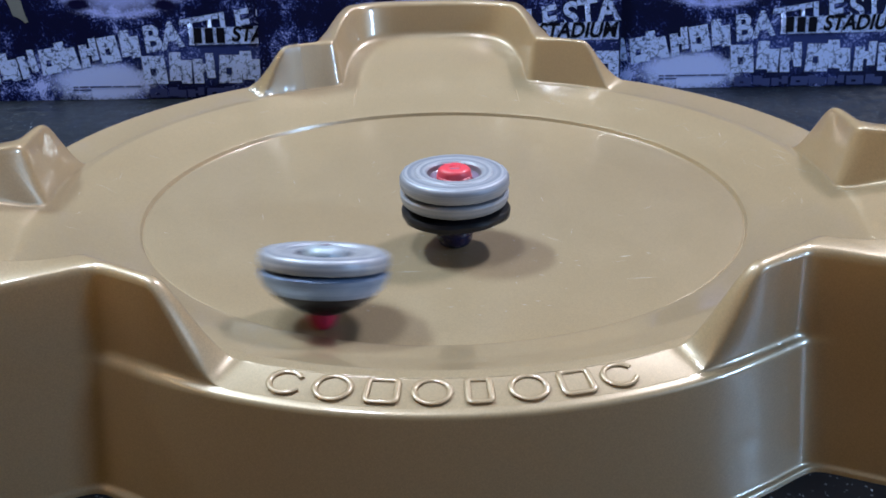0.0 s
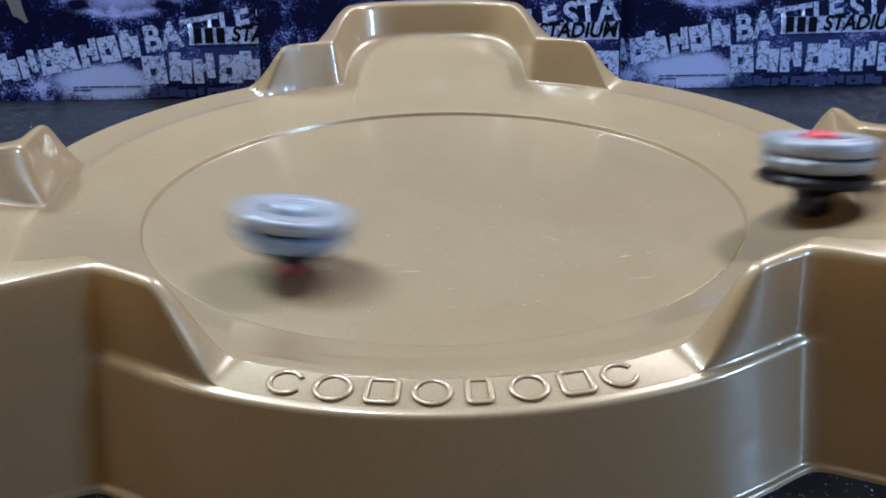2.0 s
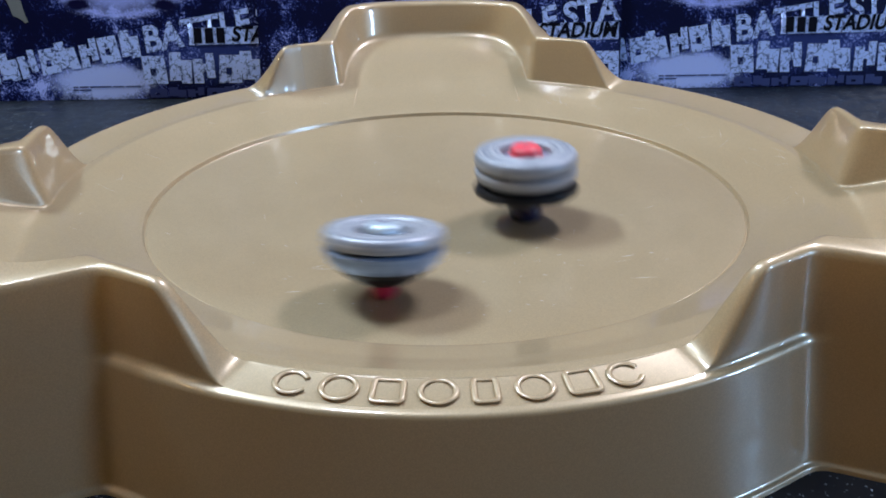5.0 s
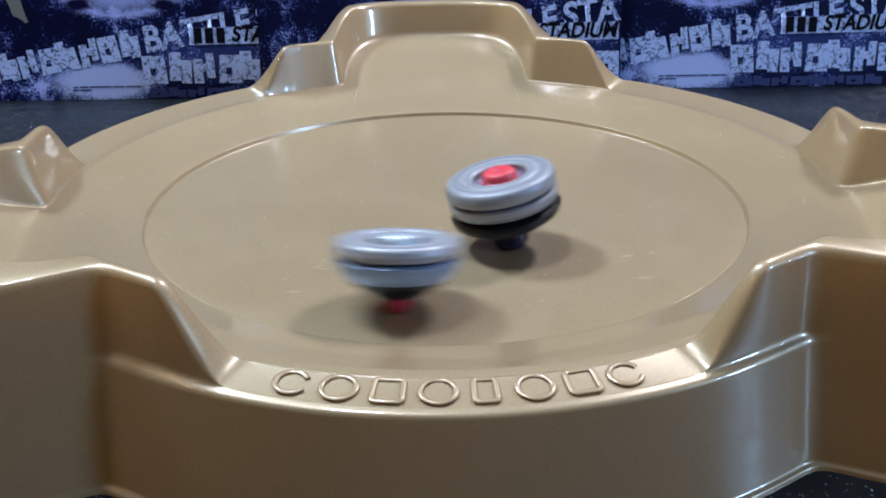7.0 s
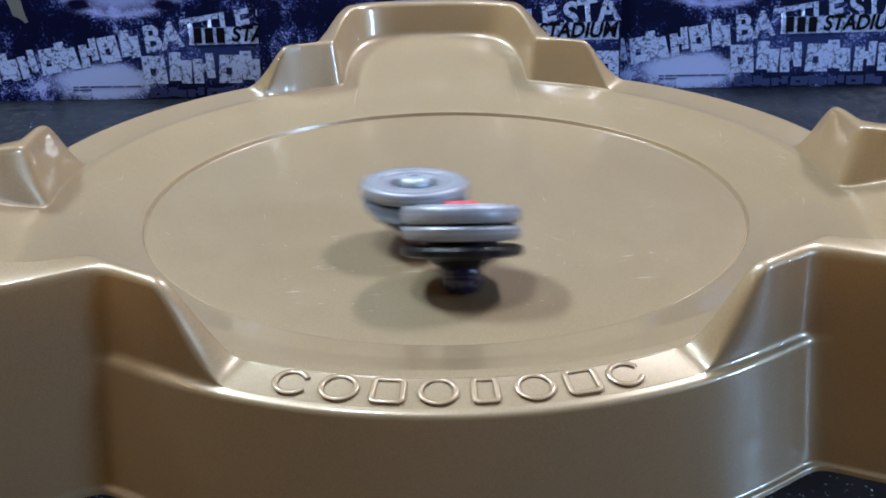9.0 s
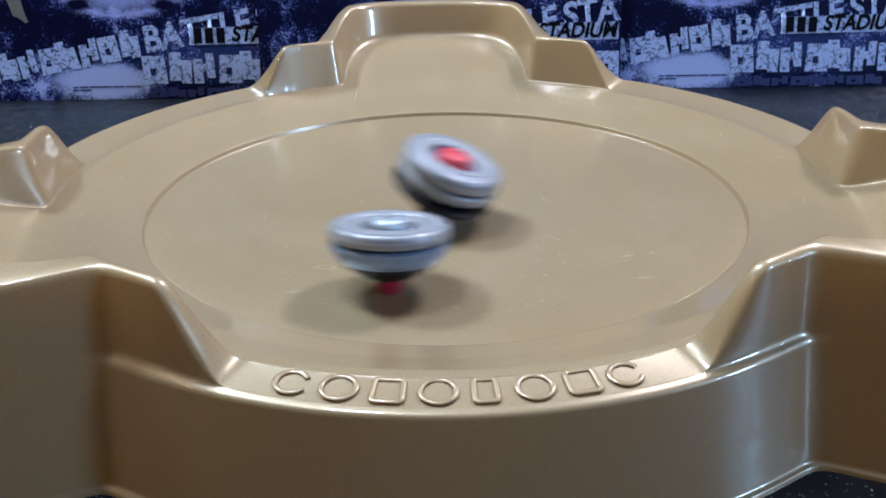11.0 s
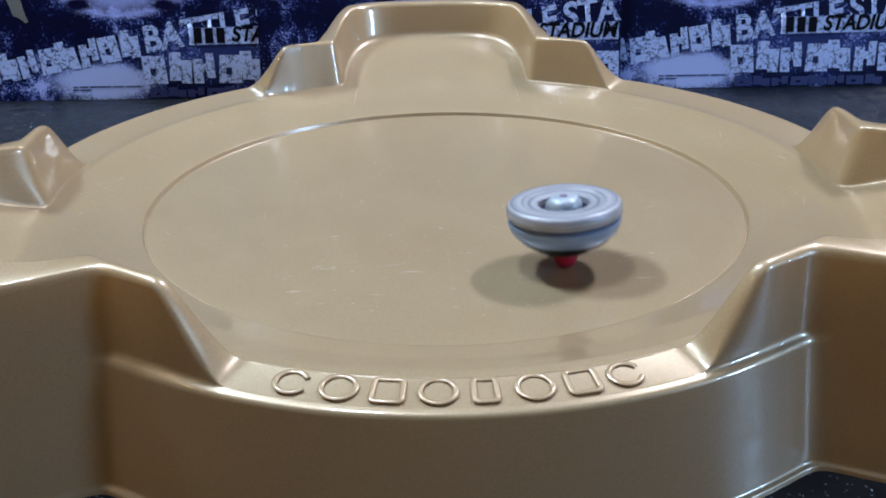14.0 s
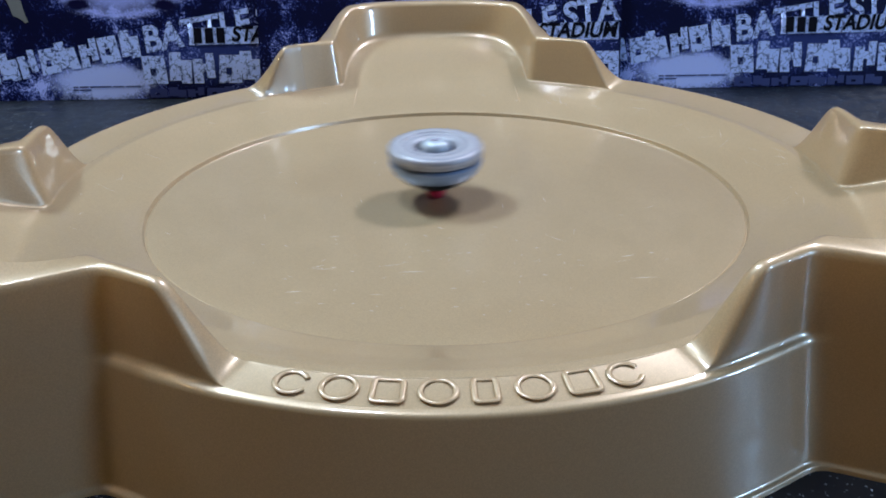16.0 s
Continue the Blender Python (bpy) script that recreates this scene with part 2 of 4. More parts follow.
def rounded(points, radii, seg=3):
    """A polyline with its inner corners rounded; always the same number of points."""
    out = [points[0]]
    for i in range(1, len(points) - 1):
        p = np.array(points[i], float)
        a, b = np.array(points[i - 1], float) - p, np.array(points[i + 1], float) - p
        la, lb = np.hypot(*a), np.hypot(*b)
        k = min(radii[i], 0.45 * la, 0.45 * lb)
        a, b = p + a / max(la, 1e-9) * k, p + b / max(lb, 1e-9) * k
        for s in range(seg + 1):
            t = s / seg
            out.append(tuple((1 - t) ** 2 * a + 2 * t * (1 - t) * p + t * t * b))
    out.append(points[-1])
    return out


def step(x, a, b):
    t = min(1, max(0, (x - a) / (b - a)))
    return t * t * (3 - 2 * t)


# ---- the room around ----
def room():
    h0, h1 = -0.78, CEILING
    mid, tall = (h0 + h1) / 2, h1 - h0
    west, east, north, south = -2.4, 2.2, 3.6, -3.2
    cx, cy, dx, dy = (west + east) / 2, (north + south) / 2, east - west, north - south

    # the east wall has an opening of 0.7 by 1 m for the window
    wx, wy, wz = EAST_WINDOW
    bm = None
    for a, b, z0, z1 in ((south + 0.1, wy - 0.35, h0, h1), (wy + 0.35, north - 0.1, h0, h1), (wy - 0.35, wy + 0.35, h0, wz - 0.5), (wy - 0.35, wy + 0.35, wz + 0.5, h1)):
        bm = box_bm((0.1, b - a, z1 - z0), (wx, (a + b) / 2, (z0 + z1) / 2), bm=bm)
    tagged(part("wall_east", bm, BOUNCE_WALL, None), "unseen plain wall with a window opening, warm for bounce light", "wall", kind="structure")
    for name, size, at in (("wall_north", (dx, 0.1, tall), (cx, north - 0.05, mid)), ("wall_south", (dx, 0.1, tall), (cx, south + 0.05, mid)),
                           ("wall_west", (0.1, dy - 0.2, tall), (west + 0.05, cy, mid))):
        tagged(part(name, box_bm(size, at), BOUNCE_WALL, None), "unseen plain room wall, warm for bounce light", "wall", kind="structure")
    tagged(part("floor", box_bm((dx, dy, 0.1), (cx, cy, h0 - 0.05)), FLOORING, None), "brown room floor under the table", "floor", kind="structure")
    tagged(part("ceiling", box_bm((dx, dy, 0.1), (cx, cy, h1 + 0.05)), WHITE, None), "plain white ceiling above the table", "ceiling", kind="structure")
    win = tagged(new("window_1"), "plain white window frame in the room wall", "window", kind="structure")
    win.location = EAST_WINDOW
    for piece, size, spot in (("window_frame", (0.06, 0.05, 0.99), (0, -0.325, 0)), ("window_frame", (0.06, 0.05, 0.99), (0, 0.325, 0)),
                              ("window_frame", (0.06, 0.59, 0.05), (0, 0, 0.47)), ("window_sill", (0.08, 0.59, 0.05), (0, 0, -0.47))):
        part(piece, box_bm(size, spot, 0.003), WHITE, win)
    # the last housing belongs to the added warm fill
    for lx, ly in (*LAMPS, OVERHEAD, WARM_FILL):
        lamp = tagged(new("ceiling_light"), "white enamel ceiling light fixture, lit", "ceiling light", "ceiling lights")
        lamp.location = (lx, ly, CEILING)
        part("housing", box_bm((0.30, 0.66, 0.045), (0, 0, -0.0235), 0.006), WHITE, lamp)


def table():
    t = tagged(new("table"), "black speckled table top under the stadium", "table")
    part("tabletop", box_bm((1.9, 1.5, 0.03), (0, -0.1, TABLE - 0.015), 0.004), WORKTOP, t)
    for x in (-0.88, 0.88):
        for y in (-0.78, 0.58):
            part("leg", box_bm((0.05, 0.05, 0.716), (x, y, TABLE - 0.03 - 0.358), 0.004), BLACK, t)


# ---- the stadium ----
PSI = 1.638


def outline(phi, half, end, rest, blend=0.05, centre=1.2, power=3.2):
    """Distance along the ray phi (from the pocket's axis) at which it leaves the bay, eased into the circle rest."""
    lo, hi = 0.3, 2.6
    c, s = math.cos(phi), abs(math.sin(phi))
    for _ in range(40):
        r = (lo + hi) / 2
        ax = max(0.0, (r * c - centre) / (end - centre))
        if ax ** power + (r * s / half) ** power < 1:
            lo = r
        else:
            hi = r
    return (lo + rest + math.sqrt((lo - rest) ** 2 + blend * blend)) / 2


def section(phi, ledge=0.68):
    """Cross-section of the stadium at the angle phi from the nearest pocket's axis, from the centre out."""
    deg = abs(math.degrees(phi))
    bay = 1 - step(deg, 16.5, 20.5)
    wall = 1 - step(deg, 30.6, 37.2) if deg < 40 else 0.0
    t = (37.0 - deg) / 6.2
    ramp_up = 0.5 * (math.sqrt(t * t + 0.008) - math.sqrt((t - 1) ** 2 + 0.008) + 1)
    wall = 0.8 * ramp_up + 0.2 * wall
    top = 0.092 + 0.2 * wall + 0.085 * (1 - step(deg, 13.5, 20.0))
    r1 = outline(phi, 0.42, 1.66, 1.265, 0.03)
    r2 = outline(phi, 0.452, 1.70, 1.300, 0.03)
    r3 = outline(phi, 0.528, 1.785, 1.332)
    r4 = outline(phi, 0.548, 1.82, 1.350)
    r5 = max(r4 + 0.004, outline(phi, 0.549, 1.822, 1.372))
    r6 = outline(phi, 0.578, 1.86, 1.42)
    r7 = r6 + 0.014

    # the two rear rims are broad ledges that rise outwards, the lettered front rim is lower
    rise = ledge * (1 - wall)
    r4 += 0.075 * rise
    r5 += 0.075 * rise
    r6 += 0.05 * ledge * step(deg, 24, 40)
    r7 = r6 + 0.014
    r2, r3 = r1 + (r2 - r1) * (0.05 + 0.95 * wall), r4 - (r4 - r3) * (0.1 + 0.9 * wall)

    def height(r):
        flat = 0.009 + 0.385 * (r - 1.014) if r < 1.235 else 0.094
        return flat + bay * 0.285 * max(0, r - 1.235)

    z1 = height(r1)
    floor = [(0.985 * k / 14, -0.03 * (1 - (k / 14) ** 2)) for k in range(14)]
    pts = floor + [(0.984, 0.0), (0.991, -0.005), (0.9965, 0.0112), (1.014, 0.0178), (1.12, height(1.12)),
                   (1.235, height(1.235)), ((1.235 + r1) / 2, height((1.235 + r1) / 2)), (r1, z1),
                   (r2, top), (r3, top - 0.004 - 0.012 * (1 - wall) + 0.049 * rise), (r4, 0.077 + 0.010 * wall + 0.05 * rise), (r5, 0.071 + 0.05 * rise),
                   (r6, -0.236), (r7, -0.243), (r7 + 0.003, -0.2537)]
    rad = [0] * len(floor) + [0.0015, 0.0035, 0.0008, 0.004, 0.02, 0.03, 0.02, 0.032,
                              0.025, 0.025, 0.016, 0.018, 0.02, 0.004, 0]
    head = len(floor)
    return pts[:head] + rounded([pts[head - 1]] + pts[head:], [0] + rad[head:])[1:]


def stadium():
    root = tagged(new("battle_stadium"), "gold pearl plastic spinning-top stadium with three pockets on the table", "toy stadium")
    offs = []
    d = -60.0
    while d < 60 - 1e-6:
        offs.append(d)
        a = abs(d + 0.01)
        d += 0.3 if 11 < a < 39 else (0.6 if a < 40 else 1.0)

    def softened(ledge):
        """All sections of one third, with the posts' edges rounded off along the rim."""
        grid = np.array([section(radians(o), ledge) for o in offs])
        keep = np.array([1.0 if 26 < abs(o) < 41 else 0.0 for o in offs])[:, None, None]
        raised = (np.arange(grid.shape[1]) >= grid.shape[1] - 40).astype(float)[None, :, None]
        padded = np.pad(grid, ((2, 2), (0, 0), (0, 0)), mode="edge")
        mean = sum(padded[k:k + len(offs)] for k in range(5)) / 5
        grid += (mean - grid) * keep * raised
        return [[tuple(p) for p in sec] for sec in grid]

    half, front = softened(0.68), softened(0.0)
    verts, faces = [], []
    n = len(half[0]) - 1
    cols = 0
    for axis in (90, 210, 330):
        for o, rear, near in zip(offs, half, front):
            sec = near if (axis == 210 and o > 0) or (axis == 330 and o < 0) else rear
            a = radians(axis + o + PSI)
            ca, sa = math.cos(a) * U, math.sin(a) * U
            verts += [(r * ca, r * sa, z * U) for r, z in sec[1:]]
            cols += 1
    verts.append((0, 0, half[0][0][1] * U))
    for c in range(cols):
        e = (c + 1) % cols
        faces.append((len(verts) - 1, c * n, e * n))
        for k in range(n - 1):
            faces.append((c * n + k, c * n + k + 1, e * n + k + 1, e * n + k))
    mesh_object("shell", verts, faces, GOLD, root, smooth=60)

    # raised marks along the front lip, plain rings and bars in place of lettering
    def tube(path, closed, thick, bm):
        rings = []
        m = len(path)
        for i, p in enumerate(path):
            p = Vector(p)
            q = Vector(path[(i + 1) % m] if closed or i < m - 1 else path[i])
            o = Vector(path[i - 1] if closed or i > 0 else path[i])
            t = (q - o).normalized()
            side = t.cross(Vector((0, 0, 1))).normalized()
            rings.append([bm.verts.new(p + side * thick * math.cos(k * math.pi / 3 + 0) + Vector((0, 0, thick * 0.6 * math.sin(k * math.pi / 3)))) for k in range(6)])
        for i in range(m if closed else m - 1):
            a, b = rings[i], rings[(i + 1) % m]
            for k in range(6):
                bm.faces.new((a[k], a[(k + 1) % 6], b[(k + 1) % 6], b[k]))
        if not closed:
            bm.faces.new(rings[0])
            bm.faces.new(rings[-1][::-1])

    for i, mid in enumerate((-106.4, -101.8, -97.2, -92.6, -88.3, -83.7, -79.2, -74.9)):
        bm = bmesh.new()
        a0 = radians(mid + PSI)

        def lip(du, dv):
            r = (1.305 + dv) * U
            a = a0 + du / 1.305
            return (r * math.cos(a), r * math.sin(a), (0.0925 - 0.16 * max(0, 0.025 + dv)) * U)

        ring = [lip(0.038 * math.cos(t), 0.035 * math.sin(t)) for t in np.linspace(0, 2 * math.pi, 28, endpoint=False)]
        if i in (1, 3, 5):
            tube(ring, True, 0.0066 * U, bm)
        elif i in (0, 7):
            tube([lip(0.036 * math.cos(t), 0.032 * math.sin(t)) for t in np.linspace(0.5, 5.8, 24)], False, 0.0066 * U, bm)
        else:
            half = 0.032 if i != 4 else 0.024
            box = [lip(half * max(-1, min(1, 1.3 * math.cos(t))), 0.033 * max(-1, min(1, 1.3 * math.sin(t)))) for t in np.linspace(0, 2 * math.pi, 32, endpoint=False)]
            tube(box, True, 0.0066 * U, bm)
        part("raised_mark", bm, GOLD, root, smooth=60)

    # short ridges added as highlights in the slope beside the rear pocket's mouth
    for axis in (90,):
        for off in (-17.6, 17.6):
            a = radians(axis + off + PSI)
            bm = bmesh.new()
            tube([(r * U * math.cos(a + 0.02 * (1.2 - r) * off), r * U * math.sin(a + 0.02 * (1.2 - r) * off), (0.0096 + 0.385 * (r - 1.014)) * U) for r in (1.07, 1.1, 1.14, 1.18, 1.21)], False, 0.0038 * U, bm)
            part("highlight_ridge", bm, GOLD, root, smooth=60)

    # fine scratches and scuffs left by the tops
    rng = random.Random(7)
    verts, faces = [], []

    def scratch(x, y, ang, length, wide):
        i = len(verts)
        dx, dy = math.cos(ang), math.sin(ang)
        for s, w in ((-1, 0.1), (0, 1), (1, 0.1)):
            for k in (-1, 1):
                px, py = x + dx * s * length / 2 - dy * k * w * wide / 2, y + dy * s * length / 2 + dx * k * w * wide / 2
                r = math.hypot(px, py) / U
                z = (-0.03 * (1 - (r / 0.985) ** 2) if r < 0.985 else 0.0075 + 0.4 * (r - 1.014)) * U
                verts.append((px, py, z + 0.00022))
        faces.extend([(i, i + 2, i + 3, i + 1), (i + 2, i + 4, i + 5, i + 3)])

    for _ in range(64):
        r, a = 0.112 * rng.random() ** 0.4, rng.gauss(-1.6, 0.5)
        scratch(r * math.cos(a), r * math.sin(a), rng.gauss(0, 0.5), rng.uniform(0.0006, 0.0028), rng.uniform(0.0003, 0.0008))
    for _ in range(26):
        r, a = rng.uniform(0.02, 0.128), rng.uniform(0, 6.28)
        scratch(r * math.cos(a), r * math.sin(a), a + 1.57 + rng.gauss(0, 0.8), rng.uniform(0.002, 0.008), rng.uniform(0.0002, 0.0004))
    for _ in range(34):
        r, a = rng.uniform(1.05, 1.2) * U, rng.uniform(-0.4, 3.5)
        scratch(r * math.cos(a), r * math.sin(a), a + 1.57 + rng.gauss(0, 0.7), rng.uniform(0.003, 0.011), rng.uniform(0.00014, 0.0003))
    for _ in range(16):
        r, a = rng.uniform(1.06, 1.22) * U, rng.uniform(-0.2, 1.2)
        scratch(r * math.cos(a), r * math.sin(a), a + 1.57 + rng.gauss(0, 0.5), rng.uniform(0.008, 0.018), rng.uniform(0.00014, 0.00024))
    for _ in range(10):
        r, a = rng.uniform(0.05, 0.12), rng.uniform(-2.6, -0.6)
        scratch(r * math.cos(a), r * math.sin(a), rng.gauss(0.1, 0.25), rng.uniform(0.004, 0.012), rng.uniform(0.0004, 0.0009))
    tagged(mesh_object("scratches", verts, faces, SCRATCH, root, "fine pale scratches in the bowl"), kind="stuff")

    # clear film stuck over the corner of one post
    verts, faces = [], []
    nu, nv = 36, 26
    for i in range(nu):
        deg = 27.5 + 10.5 * i / (nu - 1)
        sec = section(radians(deg))
        a = radians(90 + deg + PSI)
        for j in range(nv):
            r = 1.258 + 0.11 * j / (nv - 1)
            z = float(np.interp(r, [q[0] for q in sec], [q[1] for q in sec]))
            w = 0.0004 + 0.0012 * abs(noise.noise(Vector((i * 0.42, j * 0.5, 3))))
            verts.append((r * U * math.cos(a), r * U * math.sin(a), z * U + w))
    for i in range(nu - 1):
        for j in range(nv - 1):
            k = i * nv + j
            faces.append((k, k + 1, k + nv + 1, k + nv))
    film = mesh_object("clear_tape", verts, faces, FILM, root, "crinkled clear tape over a post corner", smooth=20)
    sol = film.modifiers.new("thickness", "SOLIDIFY")
    sol.thickness = 0.0003
    return root


# ---- the tops ----
MM = 0.001


def mm(profile):
    return [(r * MM, z * 1.035 * MM) for r, z in profile]


def tall(profile):
    return [(r * MM, z * 1.035 * MM) for r, z in profile]


def top_red():
    root = tagged(new("spinning_top"), "silver metal spinning top with red centre bolt and black disc", "spinning top", "spinning tops")
    part("upper_wheel", lathe(tall([(10.8, 28.3), (11.2, 31.5), (12.0, 32.2), (15.6, 32.4), (16.1, 32.0), (20.4, 32.0), (21.6, 31.4), (22.4, 30.0), (22.5, 27.4), (22.0, 26.2), (20.8, 25.6), (10.8, 25.4), (10.8, 28.3)])), SILVER, root)
    part("lower_wheel", lathe(tall([(8, 24.9), (20.5, 24.9), (21.8, 24.7), (22.4, 23.9), (22.3, 22.0), (21.6, 20.3), (20.4, 19.5), (8, 19.5), (8, 24.9)])), SILVER, root)
    part("core", lathe(tall([(0, 25.8), (19.4, 25.8), (19.4, 24.5), (0, 24.5)]), 64), BLACK, root)
    part("clear_ring", lathe(tall([(0, 28.6), (9.0, 28.8), (10.4, 29.6), (10.7, 28.8), (10.6, 25.8), (0, 25.8)])), CLEAR, root, "smoky violet clear plastic ring")
    bolt = part("bolt", lathe(tall([(0, 33.1), (2.2, 33.1), (2.7, 33.6), (5.5, 33.6), (6.3, 33.1), (6.8, 32.2), (6.9, 30.6), (7.3, 30.4), (7.3, 28.6), (0, 28.6)]), 48), RED, root, "red plastic face bolt")
    part("slot", box_bm((4.2 * MM, 1.2 * MM, 0.5 * MM), (0, 0, 34.05 * MM), 0.0002), CLEAR, bolt)

    def wings(a, i):
        return 1.0 if i not in (2, 3, 4, 5) else 0.95 + 0.05 * min(1, max(0, 0.5 + 2.2 * math.cos(3 * a)))

    part("disc", lathe(tall([(11, 17.7), (20.8, 17.9), (22.4, 17.6), (23.2, 16.4), (23.0, 14.6), (21.8, 13.8), (20.6, 14.4), (20.0, 15.2), (11, 15.2), (11, 17.7)]), 120, wings), BLACK, root, "black plastic disc with three wings")
    part("track", lathe(tall([(0, 19.7), (13.6, 19.7), (13.4, 15.0), (12.6, 12.6), (10.6, 11.2), (8.8, 10.3), (8.2, 9.4), (0, 9.2)]), 64), BLACK, root, "black plastic funnel-shaped track")
    part("tip", lathe(tall([(0, 10.0), (7.4, 10.0), (7.9, 9.1), (7.8, 7.6), (7.2, 7.2), (7.2, 6.0), (7.6, 5.6), (7.4, 3.4), (6.4, 1.4), (4.6, 0.3), (2.4, 0.05), (0, 0)]), 48), PURPLE, root, "dark purple plastic tip with raised bands")
    return root


def top_grey():
    root = tagged(new("spinning_top"), "grey metal spinning top with steel bolt and red tip", "spinning top", "spinning tops")
    part("upper_wheel", lathe(mm([(9.6, 23.6), (9.9, 25.5), (10.6, 26.0), (15.3, 26.2), (15.9, 26.8), (20.4, 26.8), (21.5, 26.3), (22.2, 25.2), (22.4, 22.9), (22.0, 21.7), (20.6, 21.3), (9.6, 21.2), (9.6, 23.6)])), SILVER, root)
    part("lower_wheel", lathe(mm([(7, 20.7), (19.6, 20.8), (21.3, 20.6), (22.0, 19.8), (21.8, 18.2), (20.4, 15.2), (18.2, 13.4), (7, 13.2), (7, 20.7)])), BLUE_LIT, root, "metal lower wheel, its colour holding the blue reflected light")
    part("clear_ring", lathe(mm([(0, 23.2), (8.2, 23.2), (9.3, 23.6), (9.5, 23.2), (9.4, 21.4), (0, 21.4)])), PURPLE, root, "dark violet plastic ring")
    part("core", lathe(mm([(0, 22.0), (18.8, 22.0), (18.8, 20.2), (0, 20.2)]), 64), BLACK, root)
    bolt = part("bolt", lathe(mm([(0, 28.5), (4.2, 28.3), (5.4, 27.7), (6.6, 26.4), (6.9, 25.2), (6.9, 23.0), (0, 23.0)]), 48, lambda a, i: 1 + 0.035 * math.cos(6 * a)), STEEL, root, "polished steel domed bolt")
    part("socket", lathe(mm([(0, 28.75), (1.6, 28.7), (1.6, 28.2), (0, 28.2)]), 6), CLEAR, bolt)
    part("track", lathe(mm([(0, 13.6), (18.0, 13.4), (17.4, 12.2), (14.0, 9.8), (10.0, 7.6), (6.2, 6.0), (0, 6.0)]), 64), BLACK, root, "black plastic track")
    part("tip", lathe(mm([(0, 7.2), (5.4, 7.2), (5.2, 5.6), (4.6, 3.0), (3.4, 1.0), (2.0, 0.1), (0, 0)]), 48), CRIMSON, root, "crimson plastic tip")
    return root


# ---- the printed panels behind ----
PANEL_W, PANEL_H = 0.283, 0.21


def word_mesh(text, x0, z0, x1, z1, tall, lift, material, parent, name, bold=0.03, slant=0.0):
    """A word from (x0, z0) to (x1, z1) along its foot, with letters of the height tall."""
    cu = bpy.data.curves.new("word", "FONT")
    cu.body, cu.size, cu.offset, cu.fill_mode = text, 1.0, bold, "FRONT"
    ob = new("word", cu)
    me = bpy.data.meshes.new_from_object(ob.evaluated_get(bpy.context.evaluated_depsgraph_get()))
    bpy.data.objects.remove(ob)
    co = np.array([v.co[:] for v in me.vertices])
    lo, hi = co.min(0), co.max(0)
    length = math.hypot(x1 - x0, z1 - z0)
    dx, dz = (x1 - x0) / length, (z1 - z0) / length
    for v in me.vertices:
        u = (v.co.x - lo[0]) / (hi[0] - lo[0]) * length
        w = (v.co.y - lo[1]) / (hi[1] - lo[1]) * tall
        v.co = (x0 + dx * u + (slant - dz * 0.6) * w, -lift, z0 + dz * u + w)
    me.name = name
    me.materials.append(material)
    out = new(name, me)
    out.parent = parent
    return out


def block_word(count, x0, z0, x1, z1, tall, lift, material, parent, cut):
    """A brand word as a row of plain slotted blocks."""
    pitch, rise = (x1 - x0) / count, (z1 - z0) / (x1 - x0)
    kinds = (((0, 0, 1, 0.30), (0, 0.30, 0.30, 0.55), (0.55, 0.30, 1, 0.55), (0, 0.55, 1, 1)),
             ((0, 0, 0.45, 0.82), (0.62, 0.18, 1, 1), (0.45, 0.40, 0.62, 0.66)),
             ((0.08, 0, 0.92, 0.42), (0, 0.54, 1, 1), (0.3, 0.42, 0.5, 0.54)),
             ((0, 0.1, 0.52, 1), (0.52, 0, 1, 0.74)),
             ((0, 0, 1, 0.24), (0.16, 0.34, 0.84, 0.62), (0, 0.72, 1, 1), (0.4, 0.24, 0.6, 0.34)))
    for i in range(count):
        if x0 + pitch * (i + 0.95) > cut:
            break
        w, h = pitch * (0.93 - 0.03 * (i % 3)), tall * (1.0 + 0.06 * ((i * 5) % 3 - 1))
        lean = (-0.09, 0.03, -0.03, 0.07)[i % 4]
        bm = bmesh.new()
        for bx0, bz0, bx1, bz1 in kinds[(3 * i + i // 3) % 5]:
            q = []
            for cx, cz in ((bx0, bz0), (bx1, bz0), (bx1, bz1), (bx0, bz1)):
                px = x0 + pitch * i + cx * w
                q.append(bm.verts.new((px + (lean - rise) * cz * h, -lift - 0.00003 * len(bm.faces), z0 + rise * (px - x0) + cz * h)))
            bm.faces.new(q)
        part("print_block", bm, material, parent)


